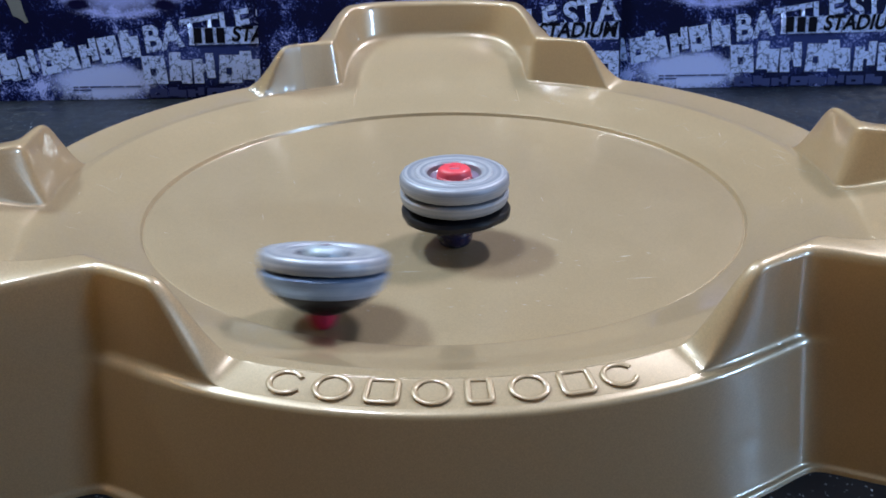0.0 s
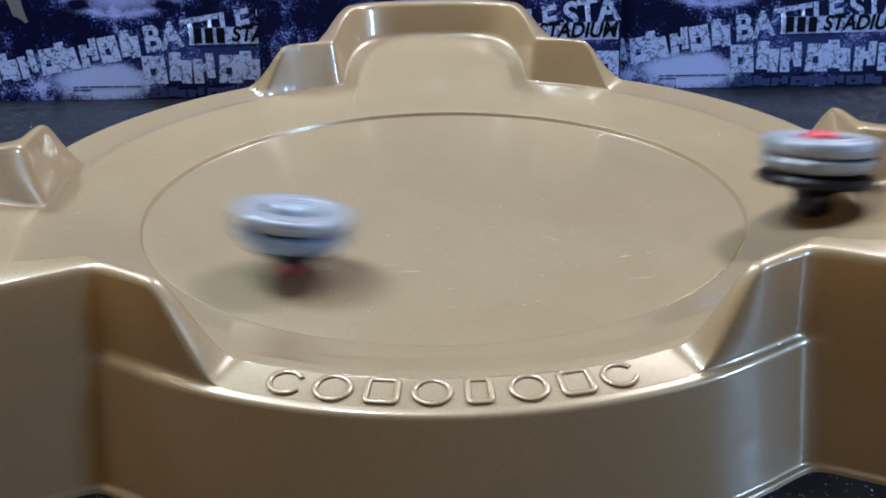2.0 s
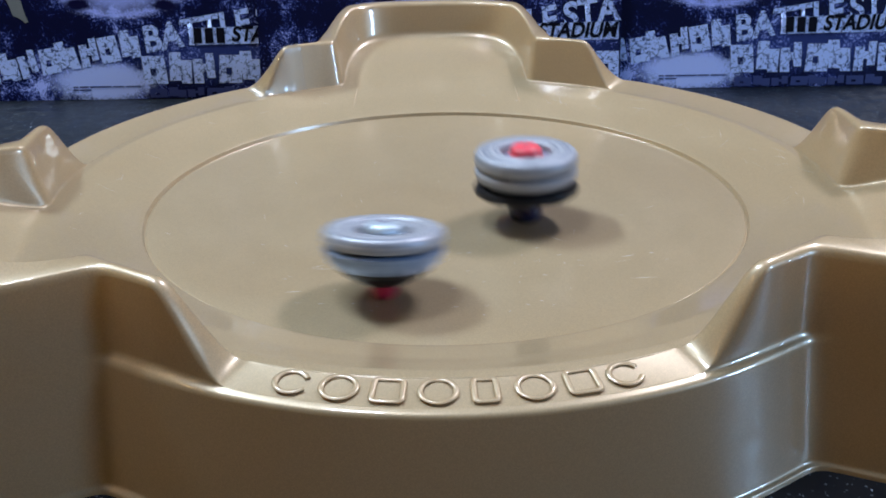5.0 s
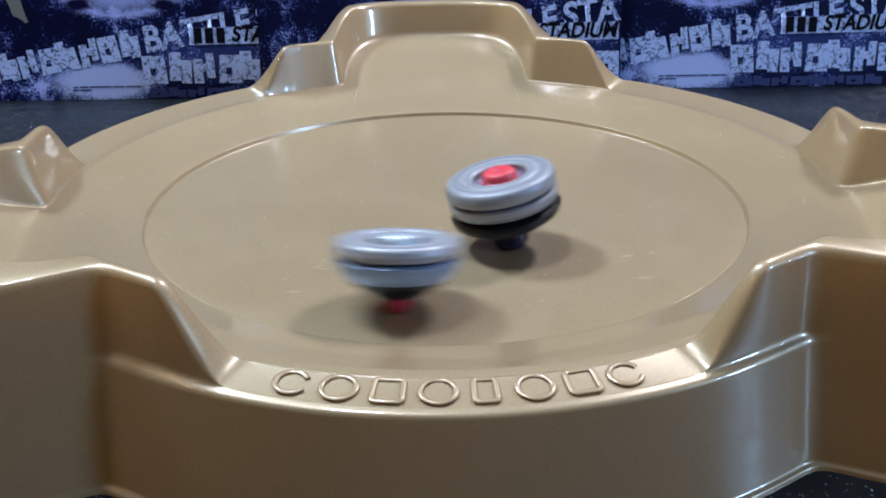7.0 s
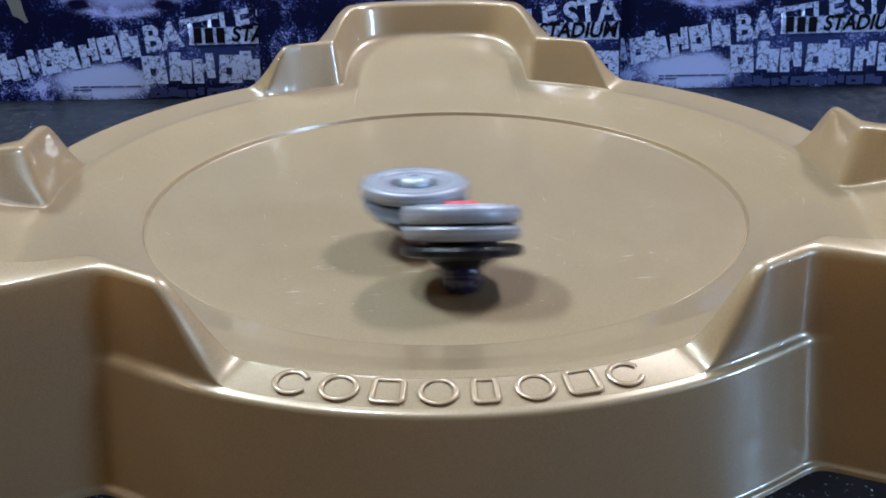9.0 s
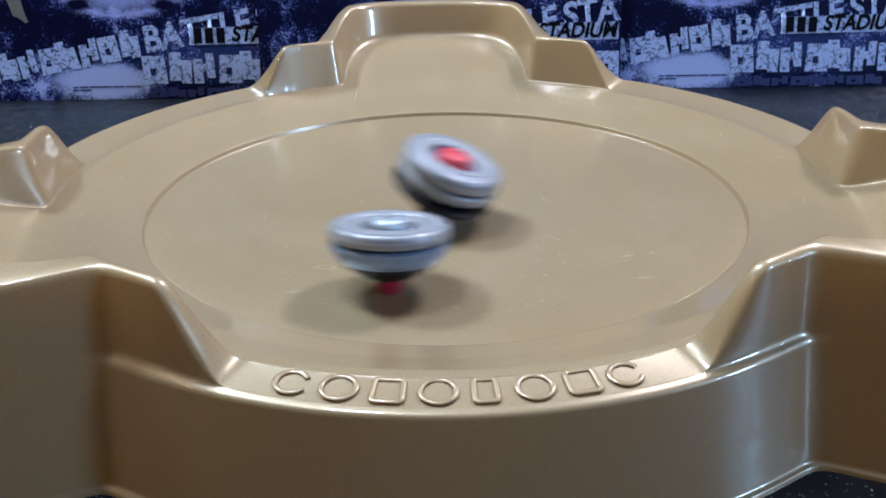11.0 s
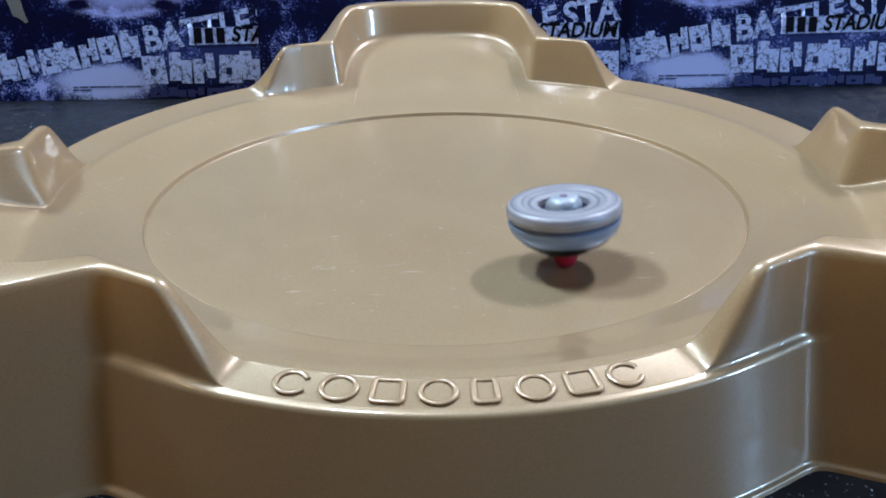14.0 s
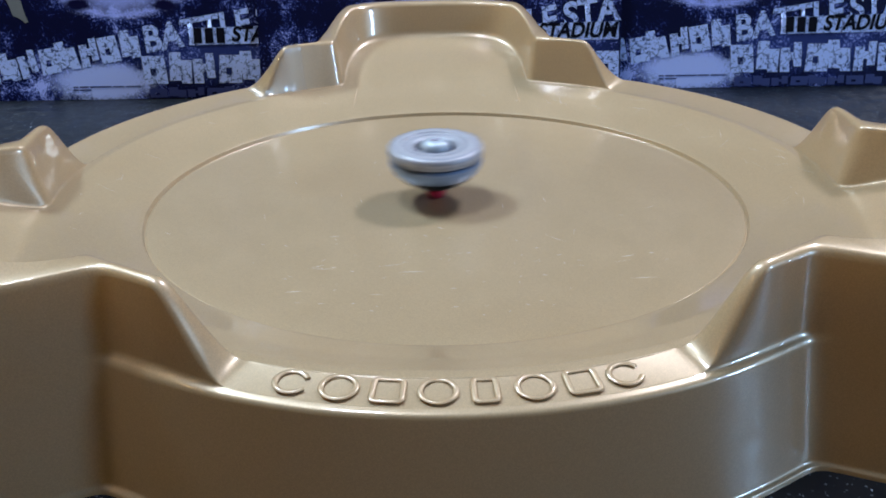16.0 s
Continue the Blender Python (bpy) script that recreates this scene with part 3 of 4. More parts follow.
def panel(left, y, tear):
    root = tagged(new("printed_panel"), "navy printed card panel with cracked pale lettering standing on the table", "printed card", "printed panels")
    root.matrix_world = pose(left, y, TABLE, -11, 0, 0)
    bm = box_bm((PANEL_W, 0.0038, PANEL_H), (PANEL_W / 2, 0.0019, PANEL_H / 2), 0.0004)
    part("card", bm, NAVY, root)
    block_word(8, 0.018, 0.0115, 0.147, 0.0335, 0.0208, 0.0004, PALE, root, 0.149)
    word_mesh("BATTLE", 0.150, 0.036, 0.234, 0.049, 0.0205, 0.0005, PALE, root, "lettering")
    word_mesh("STA", 0.239, 0.0500, 0.2825, 0.0567, 0.0205, 0.0005, PALE, root, "lettering")
    # pale strip behind the black words
    verts = [(x, -0.0007, z) for x, z in ((0.184, 0.0415), (0.281, 0.0425), (0.281, 0.056), (0.186, 0.0545))]
    mesh_object("strip", verts, [(0, 1, 2, 3)], PALE, root)
    for i, x in enumerate((0.188, 0.197, 0.206)):
        bm = bmesh.new()
        q = [bm.verts.new((x + a, -0.0010, b)) for a, b in ((0, 0.0428), (0.0065, 0.0428), (0.0065, 0.0545), (0, 0.0545))]
        bm.faces.new(q)
        part("print_bar", bm, INK, root)
    word_mesh("STADIUM", 0.2175, 0.0435, 0.2785, 0.0438, 0.0122, 0.0010, INK, root, "lettering", 0.035, 0.2)
    block_word(8, 0.147, 0.0118, 0.303, 0.0118, 0.0232, 0.0004, PALE, root, PANEL_W)
    block_word(10, 0.150, 0.0012, 0.300, 0.0012, 0.0075, 0.0004, FAINT, root, PANEL_W)
    for z, words in ((0.0097, (0.004, 0.007, 0.017, 0.009, 0.012)), (0.0073, (0.004, 0.009))):
        x = 0.089
        for wide in words:
            bm = bmesh.new()
            bm.faces.new([bm.verts.new((x + a, -0.0004, z + b)) for a, b in ((0, 0), (wide, 0), (wide, 0.0011), (0, 0.0011))])
            part("print_bar", bm, FAINT, root)
            x += wide + 0.0012
    if tear:
        bm = bmesh.new()
        bm.faces.new([bm.verts.new((a, -0.0004, b)) for a, b in ((0.040, 0.14), (0.0436, 0.080), (0.0468, 0.0708), (0.0482, 0.0655), (0.0514, 0.0646), (0.055, 0.0623), (0.0573, 0.060), (0.0595, 0.061), (0.0572, 0.0686), (0.055, 0.080), (0.058, 0.14))])
        part("torn_patch", bm, GREYPAPER, root, "bare grey card where the print is torn")
    return root


room()
table()
STADIUM = stadium()
TOP_RED = top_red()
TOP_GREY = top_grey()
panel(-0.383, 0.3090, True)
panel(-0.1435, 0.3035, False)
panel(0.0845, 0.3177, False)


# ---- what moves ----
def stand(x, y, z, ax, ay, t):
    """The pose of a top whose tip is at (x, y, z), with its axis leaning by (ax, ay), turning as it goes."""
    lean = Vector((0, 0, 1)).rotation_difference(Vector((ax, ay, math.sqrt(max(0.01, 1 - ax * ax - ay * ay)))))
    return Matrix.Translation((x, y, z)) @ lean.to_matrix().to_4x4() @ pose(0, 0, 0, 0, 0, -750 * t)


def motions():
    hinge = Matrix.Translation((0, 1.5 * U, 0))
    early = hinge @ pose(0, 0, 0, 0, 0, -0.26) @ hinge.inverted()
    walk(STADIUM, [(0.0, early), (2.5, early), (2.6, Matrix.Identity(4)), (16.0, Matrix.Identity(4))])
    walk(TOP_RED, [
        (0, stand(0.0038, -0.0452, -0.0036, -0.000, -0.008, 0)),
        (0.1, stand(0.0035, -0.0443, -0.0036, 0.002, -0.015, 0.1)),
        (0.2, stand(0.0084, -0.0282, -0.0039, -0.010, -0.015, 0.2)),
        (0.3, stand(0.0386, 0.0684, -0.0027, -0.044, -0.090, 0.3)),
        (0.4, stand(0.0630, 0.1253, 0.0014, -0.042, -0.111, 0.4)),
        (0.5, stand(0.0758, 0.1067, -0.0002, -0.049, -0.098, 0.5)),
        (0.6, stand(0.0823, 0.0658, -0.0016, -0.079, -0.081, 0.6)),
        (0.7, stand(0.0799, 0.0277, -0.0025, -0.062, -0.060, 0.7)),
        (0.8, stand(0.0708, -0.0075, -0.0029, -0.060, -0.028, 0.8)),
        (0.9, stand(0.0604, -0.0350, -0.0030, -0.071, -0.011, 0.9)),
        (1, stand(0.0458, -0.0501, -0.0030, -0.027, -0.013, 1)),
        (1.1, stand(0.0324, -0.0551, -0.0032, -0.017, 0.008, 1.1)),
        (1.2, stand(0.0162, -0.0684, -0.0030, -0.013, 0.013, 1.2)),
        (1.3, stand(0.0085, -0.0757, -0.0028, -0.020, 0.013, 1.3)),
        (1.4, stand(-0.0060, -0.0751, -0.0028, -0.000, 0.013, 1.4)),
        (1.5, stand(-0.0210, -0.0711, -0.0028, 0.019, 0.008, 1.5)),
        (1.6, stand(-0.0323, -0.0570, -0.0031, 0.017, 0.009, 1.6)),
        (1.7, stand(-0.0389, -0.0490, -0.0032, 0.030, 0.007, 1.7)),
        (1.8, stand(-0.0062, -0.0524, -0.0034, -0.000, 0.009, 1.8)),
        (1.9, stand(0.1016, -0.0400, -0.0014, -0.097, -0.033, 1.9)),
        (2, stand(0.1512, -0.0487, 0.0087, 0.027, 0.182, 2)),
        (2.1, stand(0.1689, -0.0572, 0.0122, -0.121, 0.020, 2.1)),
        (2.2, stand(0.1580, -0.0730, 0.0122, -0.108, 0.019, 2.2)),
        (2.3, stand(0.1444, -0.0895, 0.0122, -0.104, 0.024, 2.3)),
        (2.4, stand(0.1267, -0.1024, 0.0102, -0.005, 0.253, 2.4)),
        (2.5, stand(0.0955, -0.1189, 0.0188, 0.015, 0.236, 2.5)),
        (2.6, stand(0.0744, -0.0927, -0.0009, -0.055, 0.224, 2.6)),
        (2.7, stand(0.0411, -0.0887, -0.0019, -0.082, 0.203, 2.7)),
        (2.8, stand(0.1370, -0.0641, 0.0057, -0.102, 0.058, 2.8)),
        (2.9, stand(0.1798, -0.0896, 0.0122, -0.150, 0.074, 2.9)),
        (3, stand(0.1870, -0.1027, 0.0122, -0.131, 0.082, 3)),
        (3.1, stand(0.1783, -0.1059, 0.0122, -0.135, 0.065, 3.1)),
        (3.2, stand(0.1644, -0.1027, 0.0122, -0.123, 0.061, 3.2)),
        (3.3, stand(0.1636, -0.0811, 0.0122, -0.110, 0.064, 3.3)),
        (3.4, stand(0.1557, -0.0704, 0.0122, -0.120, 0.030, 3.4)),
        (3.5, stand(0.1386, -0.0626, 0.0060, -0.145, 0.049, 3.5)),
        (3.6, stand(0.1062, -0.0679, -0.0005, -0.119, 0.003, 3.6)),
        (3.7, stand(0.0974, -0.0694, -0.0008, -0.101, -0.026, 3.7)),
        (3.8, stand(0.1157, -0.0511, -0.0004, -0.100, -0.093, 3.8)),
        (3.9, stand(0.0996, -0.0529, -0.0012, -0.108, -0.124, 3.9)),
        (4, stand(0.0756, -0.0614, -0.0019, -0.124, -0.147, 4)),
        (4.1, stand(0.0471, -0.0759, -0.0023, -0.091, -0.147, 4.1)),
        (4.2, stand(0.0195, -0.0784, -0.0026, -0.059, -0.135, 4.2)),
        (4.3, stand(0.0107, -0.0524, -0.0034, -0.005, 0.039, 4.3)),
        (4.4, stand(-0.0047, -0.0142, -0.0040, 0.002, 0.010, 4.4)),
        (4.5, stand(-0.0238, 0.0107, -0.0039, 0.010, -0.008, 4.5)),
        (4.6, stand(-0.0399, -0.0236, -0.0036, 0.018, 0.017, 4.6)),
        (4.7, stand(-0.0153, -0.0843, -0.0024, 0.007, 0.062, 4.7)),
        (4.8, stand(0.0146, -0.0928, -0.0021, -0.006, 0.068, 4.8)),
        (4.9, stand(0.0384, -0.0683, -0.0027, -0.017, 0.050, 4.9)),
        (5, stand(0.0359, -0.0198, -0.0037, -0.016, 0.015, 5)),
        (5.1, stand(0.0033, 0.0099, -0.0041, -0.001, -0.007, 5.1)),
        (5.2, stand(-0.0309, -0.0069, -0.0039, 0.014, 0.005, 5.2)),
        (5.3, stand(-0.0425, -0.0484, -0.0031, 0.019, 0.036, 5.3)),
        (5.4, stand(-0.0066, -0.0870, -0.0023, 0.003, 0.064, 5.4)),
        (5.5, stand(0.0238, -0.0832, -0.0024, -0.010, 0.061, 5.5)),
        (5.6, stand(0.0408, -0.0454, -0.0032, -0.018, 0.033, 5.6)),
        (5.7, stand(0.0293, -0.0058, -0.0039, -0.013, 0.004, 5.7)),
        (5.8, stand(-0.0075, 0.0103, -0.0040, 0.003, -0.008, 5.8)),
        (5.9, stand(-0.0353, -0.0170, -0.0037, 0.016, 0.013, 5.9)),
        (6, stand(-0.0350, -0.0542, -0.0031, 0.015, 0.040, 6)),
        (6.1, stand(0.0267, -0.0056, -0.0039, -0.012, 0.004, 6.1)),
        (6.2, stand(0.0587, -0.0014, -0.0033, -0.026, 0.001, 6.2)),
        (6.3, stand(0.0695, -0.0006, -0.0030, -0.053, -0.022, 6.3)),
        (6.4, stand(0.0961, 0.0778, -0.0006, -0.043, 0.101, 6.4)),
        (6.5, stand(0.0973, 0.1009, 0.0014, -0.061, 0.101, 6.5)),
        (6.6, stand(0.0854, 0.0857, -0.0008, -0.102, 0.061, 6.6)),
        (6.7, stand(0.0776, 0.0524, -0.0021, -0.132, 0.031, 6.7)),
        (6.8, stand(0.0631, 0.0002, -0.0032, -0.153, 0.001, 6.8)),
        (6.9, stand(0.0451, -0.0338, -0.0034, -0.179, 0.000, 6.9)),
        (7, stand(0.0283, -0.0484, -0.0034, -0.199, -0.000, 7)),
        (7.1, stand(0.0162, -0.0430, -0.0036, -0.196, -0.031, 7.1)),
        (7.2, stand(0.0022, -0.0014, -0.0041, -0.166, -0.099, 7.2)),
        (7.3, stand(-0.0060, 0.0504, -0.0035, -0.149, -0.148, 7.3)),
        (7.4, stand(-0.0106, 0.0798, -0.0026, -0.097, -0.178, 7.4)),
        (7.5, stand(-0.0194, 0.1149, -0.0010, -0.078, -0.198, 7.5)),
        (7.6, stand(-0.0222, 0.1185, -0.0008, -0.030, -0.197, 7.6)),
        (7.7, stand(-0.0174, 0.0908, -0.0021, -0.000, -0.197, 7.7)),
        (7.8, stand(-0.0164, 0.0530, -0.0034, 0.030, -0.217, 7.8)),
        (7.9, stand(-0.0167, 0.0214, -0.0039, 0.097, -0.200, 7.9)),
        (8, stand(-0.0174, -0.0056, -0.0040, 0.195, -0.190, 8)),
        (8.1, stand(-0.0527, -0.0082, -0.0034, 0.217, -0.130, 8.1)),
        (8.2, stand(-0.0803, -0.0090, -0.0026, 0.256, -0.120, 8.2)),
        (8.3, stand(-0.0845, -0.0125, -0.0025, 0.315, -0.060, 8.3)),
        (8.4, stand(-0.0755, -0.0275, -0.0026, 0.350, -0.035, 8.4)),
        (8.5, stand(-0.0645, -0.0370, -0.0028, 0.385, -0.010, 8.5)),
        (8.6, stand(-0.0512, -0.0545, -0.0027, 0.340, 0.070, 8.6)),
        (8.7, stand(-0.0354, -0.0705, -0.0027, 0.209, 0.191, 8.7)),
        (8.8, stand(-0.0215, -0.0799, -0.0025, 0.140, 0.271, 8.8)),
        (8.9, stand(-0.0069, -0.0888, -0.0023, 0.055, 0.350, 8.9)),
        (9, stand(0.0056, -0.0927, -0.0021, -0.000, 0.380, 9)),
        (9.1, stand(0.0281, -0.1050, -0.0014, -0.026, 0.400, 9.1)),
        (9.2, stand(0.0407, -0.1062, -0.0011, -0.049, 0.380, 9.2)),
        (9.3, stand(0.0530, -0.0904, -0.0016, -0.131, 0.346, 9.3)),
        (9.4, stand(0.0564, -0.0527, -0.0027, -0.210, 0.305, 9.4)),
        (9.5, stand(0.0362, -0.0165, -0.0037, -0.277, 0.246, 9.5)),
        (9.6, stand(0.0005, -0.0042, -0.0041, -0.327, 0.173, 9.6)),
        (9.7, stand(-0.0273, -0.0236, -0.0038, -0.359, 0.090, 9.7)),
        (9.8, stand(-0.0336, -0.0710, -0.0027, -0.370, 0.001, 9.8)),
        (9.9, stand(-0.0147, -0.1015, -0.0017, -0.360, -0.087, 9.9)),
        (10, stand(0.0121, -0.1023, -0.0017, -0.328, -0.170, 10)),
        (10.1, stand(0.0351, -0.0788, -0.0024, -0.278, -0.244, 10.1)),
        (10.2, stand(0.0391, -0.0392, -0.0034, -0.212, -0.303, 10.2)),
        (10.3, stand(0.0161, -0.0084, -0.0040, -0.134, -0.345, 10.3)),
        (10.4, stand(-0.0203, -0.0104, -0.0040, -0.048, -0.367, 10.4)),
        (10.5, stand(-0.0378, -0.0484, -0.0032, 0.041, -0.368, 10.5)),
        (10.6, stand(-0.0299, -0.0916, -0.0020, 0.128, -0.347, 10.6)),
        (10.7, stand(-0.0064, -0.1063, -0.0015, 0.207, -0.307, 10.7)),
        (10.8, stand(0.0185, -0.0979, -0.0018, 0.274, -0.249, 10.8)),
        (10.9, stand(0.0214, -0.0500, -0.0034, 0.325, -0.176, 10.9)),
        (11, stand(-0.0072, -0.0175, -0.0040, 0.358, -0.093, 11)),
        (11.1, stand(-0.0461, -0.0363, -0.0033, 0.370, -0.005, 11.1)),
        (11.2, stand(-0.0597, -0.0766, -0.0019, 0.361, 0.083, 11.2)),
        (11.3, stand(-0.0588, -0.0839, -0.0017, 0.324, 0.174, 11.3)),
        (11.4, stand(-0.0442, -0.1018, -0.0013, 0.321, 0.330, 11.4)),
        (11.5, stand(-0.0264, -0.1225, 0.0055, 0.306, 0.429, 11.5)),
        (11.6, stand(-0.0158, -0.1741, 0.0216, 0.187, 0.485, 11.6)),
        (11.7, stand(-0.0009, -0.2130, 0.0350, 0.170, 0.521, 11.7)),
        (11.8, stand(0.0202, -0.2381, 0.0338, 0.271, 0.520, 11.8)),
        (11.9, stand(0.105, -0.285, 0.004, 0.35, 0.40, 11.9)),
        (12, stand(0.24, -0.32, 0.0, 0.45, 0.05, 12)),
        (12.1, stand(0.39, -0.34, TABLE + 0.006, 0.50, -0.39, 12.1)),
        (12.2, stand(0.42, -0.35, TABLE + 0.0043, 0.50, -0.394, 12.1)),
        (16, stand(0.42, -0.35, TABLE + 0.0043, 0.50, -0.394, 12.1)),
    ])
    walk(TOP_GREY, [
        (0, stand(-0.0431, -0.1207, -0.0003, 0.061, 0.280, 0)),
        (0.1, stand(-0.0228, -0.1127, -0.0011, 0.034, 0.223, 0.1)),
        (0.2, stand(-0.0110, -0.0968, -0.0019, 0.022, 0.187, 0.2)),
        (0.3, stand(-0.0397, -0.0990, -0.0015, 0.052, 0.195, 0.3)),
        (0.4, stand(-0.0586, -0.1021, -0.0009, 0.072, 0.193, 0.4)),
        (0.5, stand(-0.0410, -0.1100, -0.0009, 0.061, 0.280, 0.5)),
        (0.6, stand(0.0000, -0.1073, -0.0015, 0.011, 0.189, 0.6)),
        (0.7, stand(0.0029, -0.0574, -0.0033, -0.006, 0.097, 0.7)),
        (0.8, stand(-0.0481, 0.0134, -0.0035, 0.049, -0.015, 0.8)),
        (0.9, stand(-0.1404, 0.0463, 0.0044, 0.379, -0.030, 0.9)),
        (1, stand(-0.1493, 0.0176, 0.0053, 0.398, -0.040, 1)),
        (1.1, stand(-0.1027, -0.0231, -0.0016, 0.239, -0.020, 1.1)),
        (1.2, stand(-0.0546, -0.0525, -0.0028, 0.198, 0.050, 1.2)),
        (1.3, stand(-0.0175, -0.0175, -0.0039, 0.020, 0.031, 1.3)),
        (1.4, stand(-0.0291, 0.0588, -0.0031, 0.169, -0.100, 1.4)),
        (1.5, stand(-0.0709, 0.1322, 0.0052, 0.200, -0.140, 1.5)),
        (1.6, stand(-0.1120, 0.1061, 0.0069, 0.130, -0.120, 1.6)),
        (1.7, stand(-0.1242, 0.0603, 0.0006, 0.144, -0.076, 1.7)),
        (1.8, stand(-0.1041, -0.0142, -0.0016, 0.123, 0.033, 1.8)),
        (1.9, stand(-0.1123, -0.0341, -0.0010, 0.123, 0.063, 1.9)),
        (2, stand(-0.0615, -0.0753, -0.0019, 0.130, 0.130, 2)),
        (2.1, stand(0.0119, -0.0815, -0.0025, -0.007, 0.142, 2.1)),
        (2.2, stand(0.0472, -0.0035, -0.0036, -0.050, 0.012, 2.2)),
        (2.3, stand(0.0292, 0.1076, -0.0013, -0.036, -0.167, 2.3)),
        (2.4, stand(-0.0416, 0.1421, 0.0045, 0.046, -0.237, 2.4)),
        (2.5, stand(-0.0745, 0.1051, -0.0003, 0.001, -0.109, 2.5)),
        (2.6, stand(-0.0689, 0.0099, -0.0030, 0.078, -0.005, 2.6)),
        (2.7, stand(-0.0255, -0.0611, -0.0031, 0.034, 0.110, 2.7)),
        (2.8, stand(-0.0408, -0.0475, -0.0032, 0.050, 0.090, 2.8)),
        (2.9, stand(-0.0403, -0.0507, -0.0031, 0.045, 0.092, 2.9)),
        (3, stand(-0.0120, -0.0557, -0.0033, 0.000, -0.060, 3)),
        (3.1, stand(0.0167, -0.0454, -0.0035, 0.008, -0.054, 3.1)),
        (3.2, stand(0.0257, -0.0052, -0.0039, 0.016, -0.048, 3.2)),
        (3.3, stand(-0.0044, 0.0263, -0.0039, 0.024, -0.042, 3.3)),
        (3.4, stand(-0.0485, 0.0117, -0.0035, 0.032, -0.036, 3.4)),
        (3.5, stand(-0.0554, -0.0429, -0.0030, 0.040, -0.030, 3.5)),
        (3.6, stand(-0.0078, -0.0883, -0.0023, 0.032, -0.038, 3.6)),
        (3.7, stand(0.0322, -0.0759, -0.0025, 0.024, -0.046, 3.7)),
        (3.8, stand(0.0389, -0.0349, -0.0035, 0.017, -0.054, 3.8)),
        (3.9, stand(0.0084, 0.0028, -0.0041, 0.009, -0.062, 3.9)),
        (4, stand(-0.0435, 0.0107, -0.0036, 0.001, -0.070, 4)),
        (4.1, stand(-0.0725, -0.0427, -0.0025, 0.088, 0.085, 4.1)),
        (4.2, stand(-0.0460, -0.0971, -0.0015, 0.046, 0.180, 4.2)),
        (4.3, stand(-0.0184, -0.1106, -0.0012, 0.020, 0.203, 4.3)),
        (4.4, stand(0.0121, -0.1023, -0.0017, -0.013, 0.188, 4.4)),
        (4.5, stand(0.0339, -0.0679, -0.0028, -0.037, 0.125, 4.5)),
        (4.6, stand(0.0284, -0.0192, -0.0038, -0.031, 0.035, 4.6)),
        (4.7, stand(-0.0074, -0.0004, -0.0041, 0.008, 0.001, 4.7)),
        (4.8, stand(-0.0430, -0.0171, -0.0036, 0.047, 0.031, 4.8)),
        (4.9, stand(-0.0483, -0.0600, -0.0027, 0.053, 0.110, 4.9)),
        (5, stand(-0.0232, -0.0966, -0.0018, 0.026, 0.178, 5)),
        (5.1, stand(0.0081, -0.0974, -0.0019, -0.009, 0.179, 5.1)),
        (5.2, stand(0.0312, -0.0732, -0.0026, -0.034, 0.135, 5.2)),
        (5.3, stand(0.0279, -0.0257, -0.0038, -0.031, 0.047, 5.3)),
        (5.4, stand(-0.0047, -0.0040, -0.0041, 0.005, 0.007, 5.4)),
        (5.5, stand(-0.0404, -0.0170, -0.0036, 0.045, 0.031, 5.5)),
        (5.6, stand(-0.0460, -0.0600, -0.0028, 0.051, 0.110, 5.6)),
        (5.7, stand(-0.0235, -0.0917, -0.0020, 0.026, 0.169, 5.7)),
        (5.8, stand(0.0062, -0.0925, -0.0021, -0.007, 0.170, 5.8)),
        (5.9, stand(0.0272, -0.0675, -0.0029, -0.030, 0.124, 5.9)),
        (6, stand(0.0229, -0.0254, -0.0038, -0.025, 0.047, 6)),
        (6.1, stand(-0.0217, -0.0364, -0.0037, 0.024, 0.067, 6.1)),
        (6.2, stand(0.0062, -0.0925, -0.0021, -0.007, 0.170, 6.2)),
        (6.3, stand(0.0429, -0.0990, -0.0014, -0.047, 0.187, 6.3)),
        (6.4, stand(0.0526, -0.0765, -0.0021, -0.053, 0.149, 6.4)),
        (6.5, stand(0.0372, -0.0439, -0.0033, -0.041, 0.087, 6.5)),
        (6.6, stand(-0.0015, -0.0288, -0.0039, 0.005, 0.062, 6.6)),
        (6.7, stand(-0.0461, -0.0325, -0.0034, 0.055, 0.066, 6.7)),
        (6.8, stand(-0.0712, -0.0557, -0.0022, 0.081, 0.111, 6.8)),
        (6.9, stand(-0.0602, -0.0906, -0.0014, 0.069, 0.174, 6.9)),
        (7, stand(-0.0175, -0.1084, -0.0013, 0.021, 0.240, 7)),
        (7.1, stand(0.0226, -0.0995, -0.0017, -0.026, 0.183, 7.1)),
        (7.2, stand(0.0476, -0.0776, -0.0022, -0.057, 0.149, 7.2)),
        (7.3, stand(0.0479, -0.0436, -0.0031, -0.055, 0.079, 7.3)),
        (7.4, stand(0.0201, -0.0143, -0.0039, -0.020, 0.033, 7.4)),
        (7.5, stand(-0.0037, -0.0293, -0.0039, 0.002, 0.051, 7.5)),
        (7.6, stand(-0.0170, -0.0649, -0.0031, 0.024, 0.121, 7.6)),
        (7.7, stand(-0.0080, -0.0957, -0.0020, 0.006, 0.176, 7.7)),
        (7.8, stand(0.0245, -0.0936, -0.0020, -0.024, 0.177, 7.8)),
        (7.9, stand(0.0474, -0.0693, -0.0025, -0.048, 0.134, 7.9)),
        (8, stand(0.0410, -0.0373, -0.0034, -0.047, 0.062, 8)),
        (8.1, stand(0.0418, -0.0328, -0.0034, -0.044, 0.061, 8.1)),
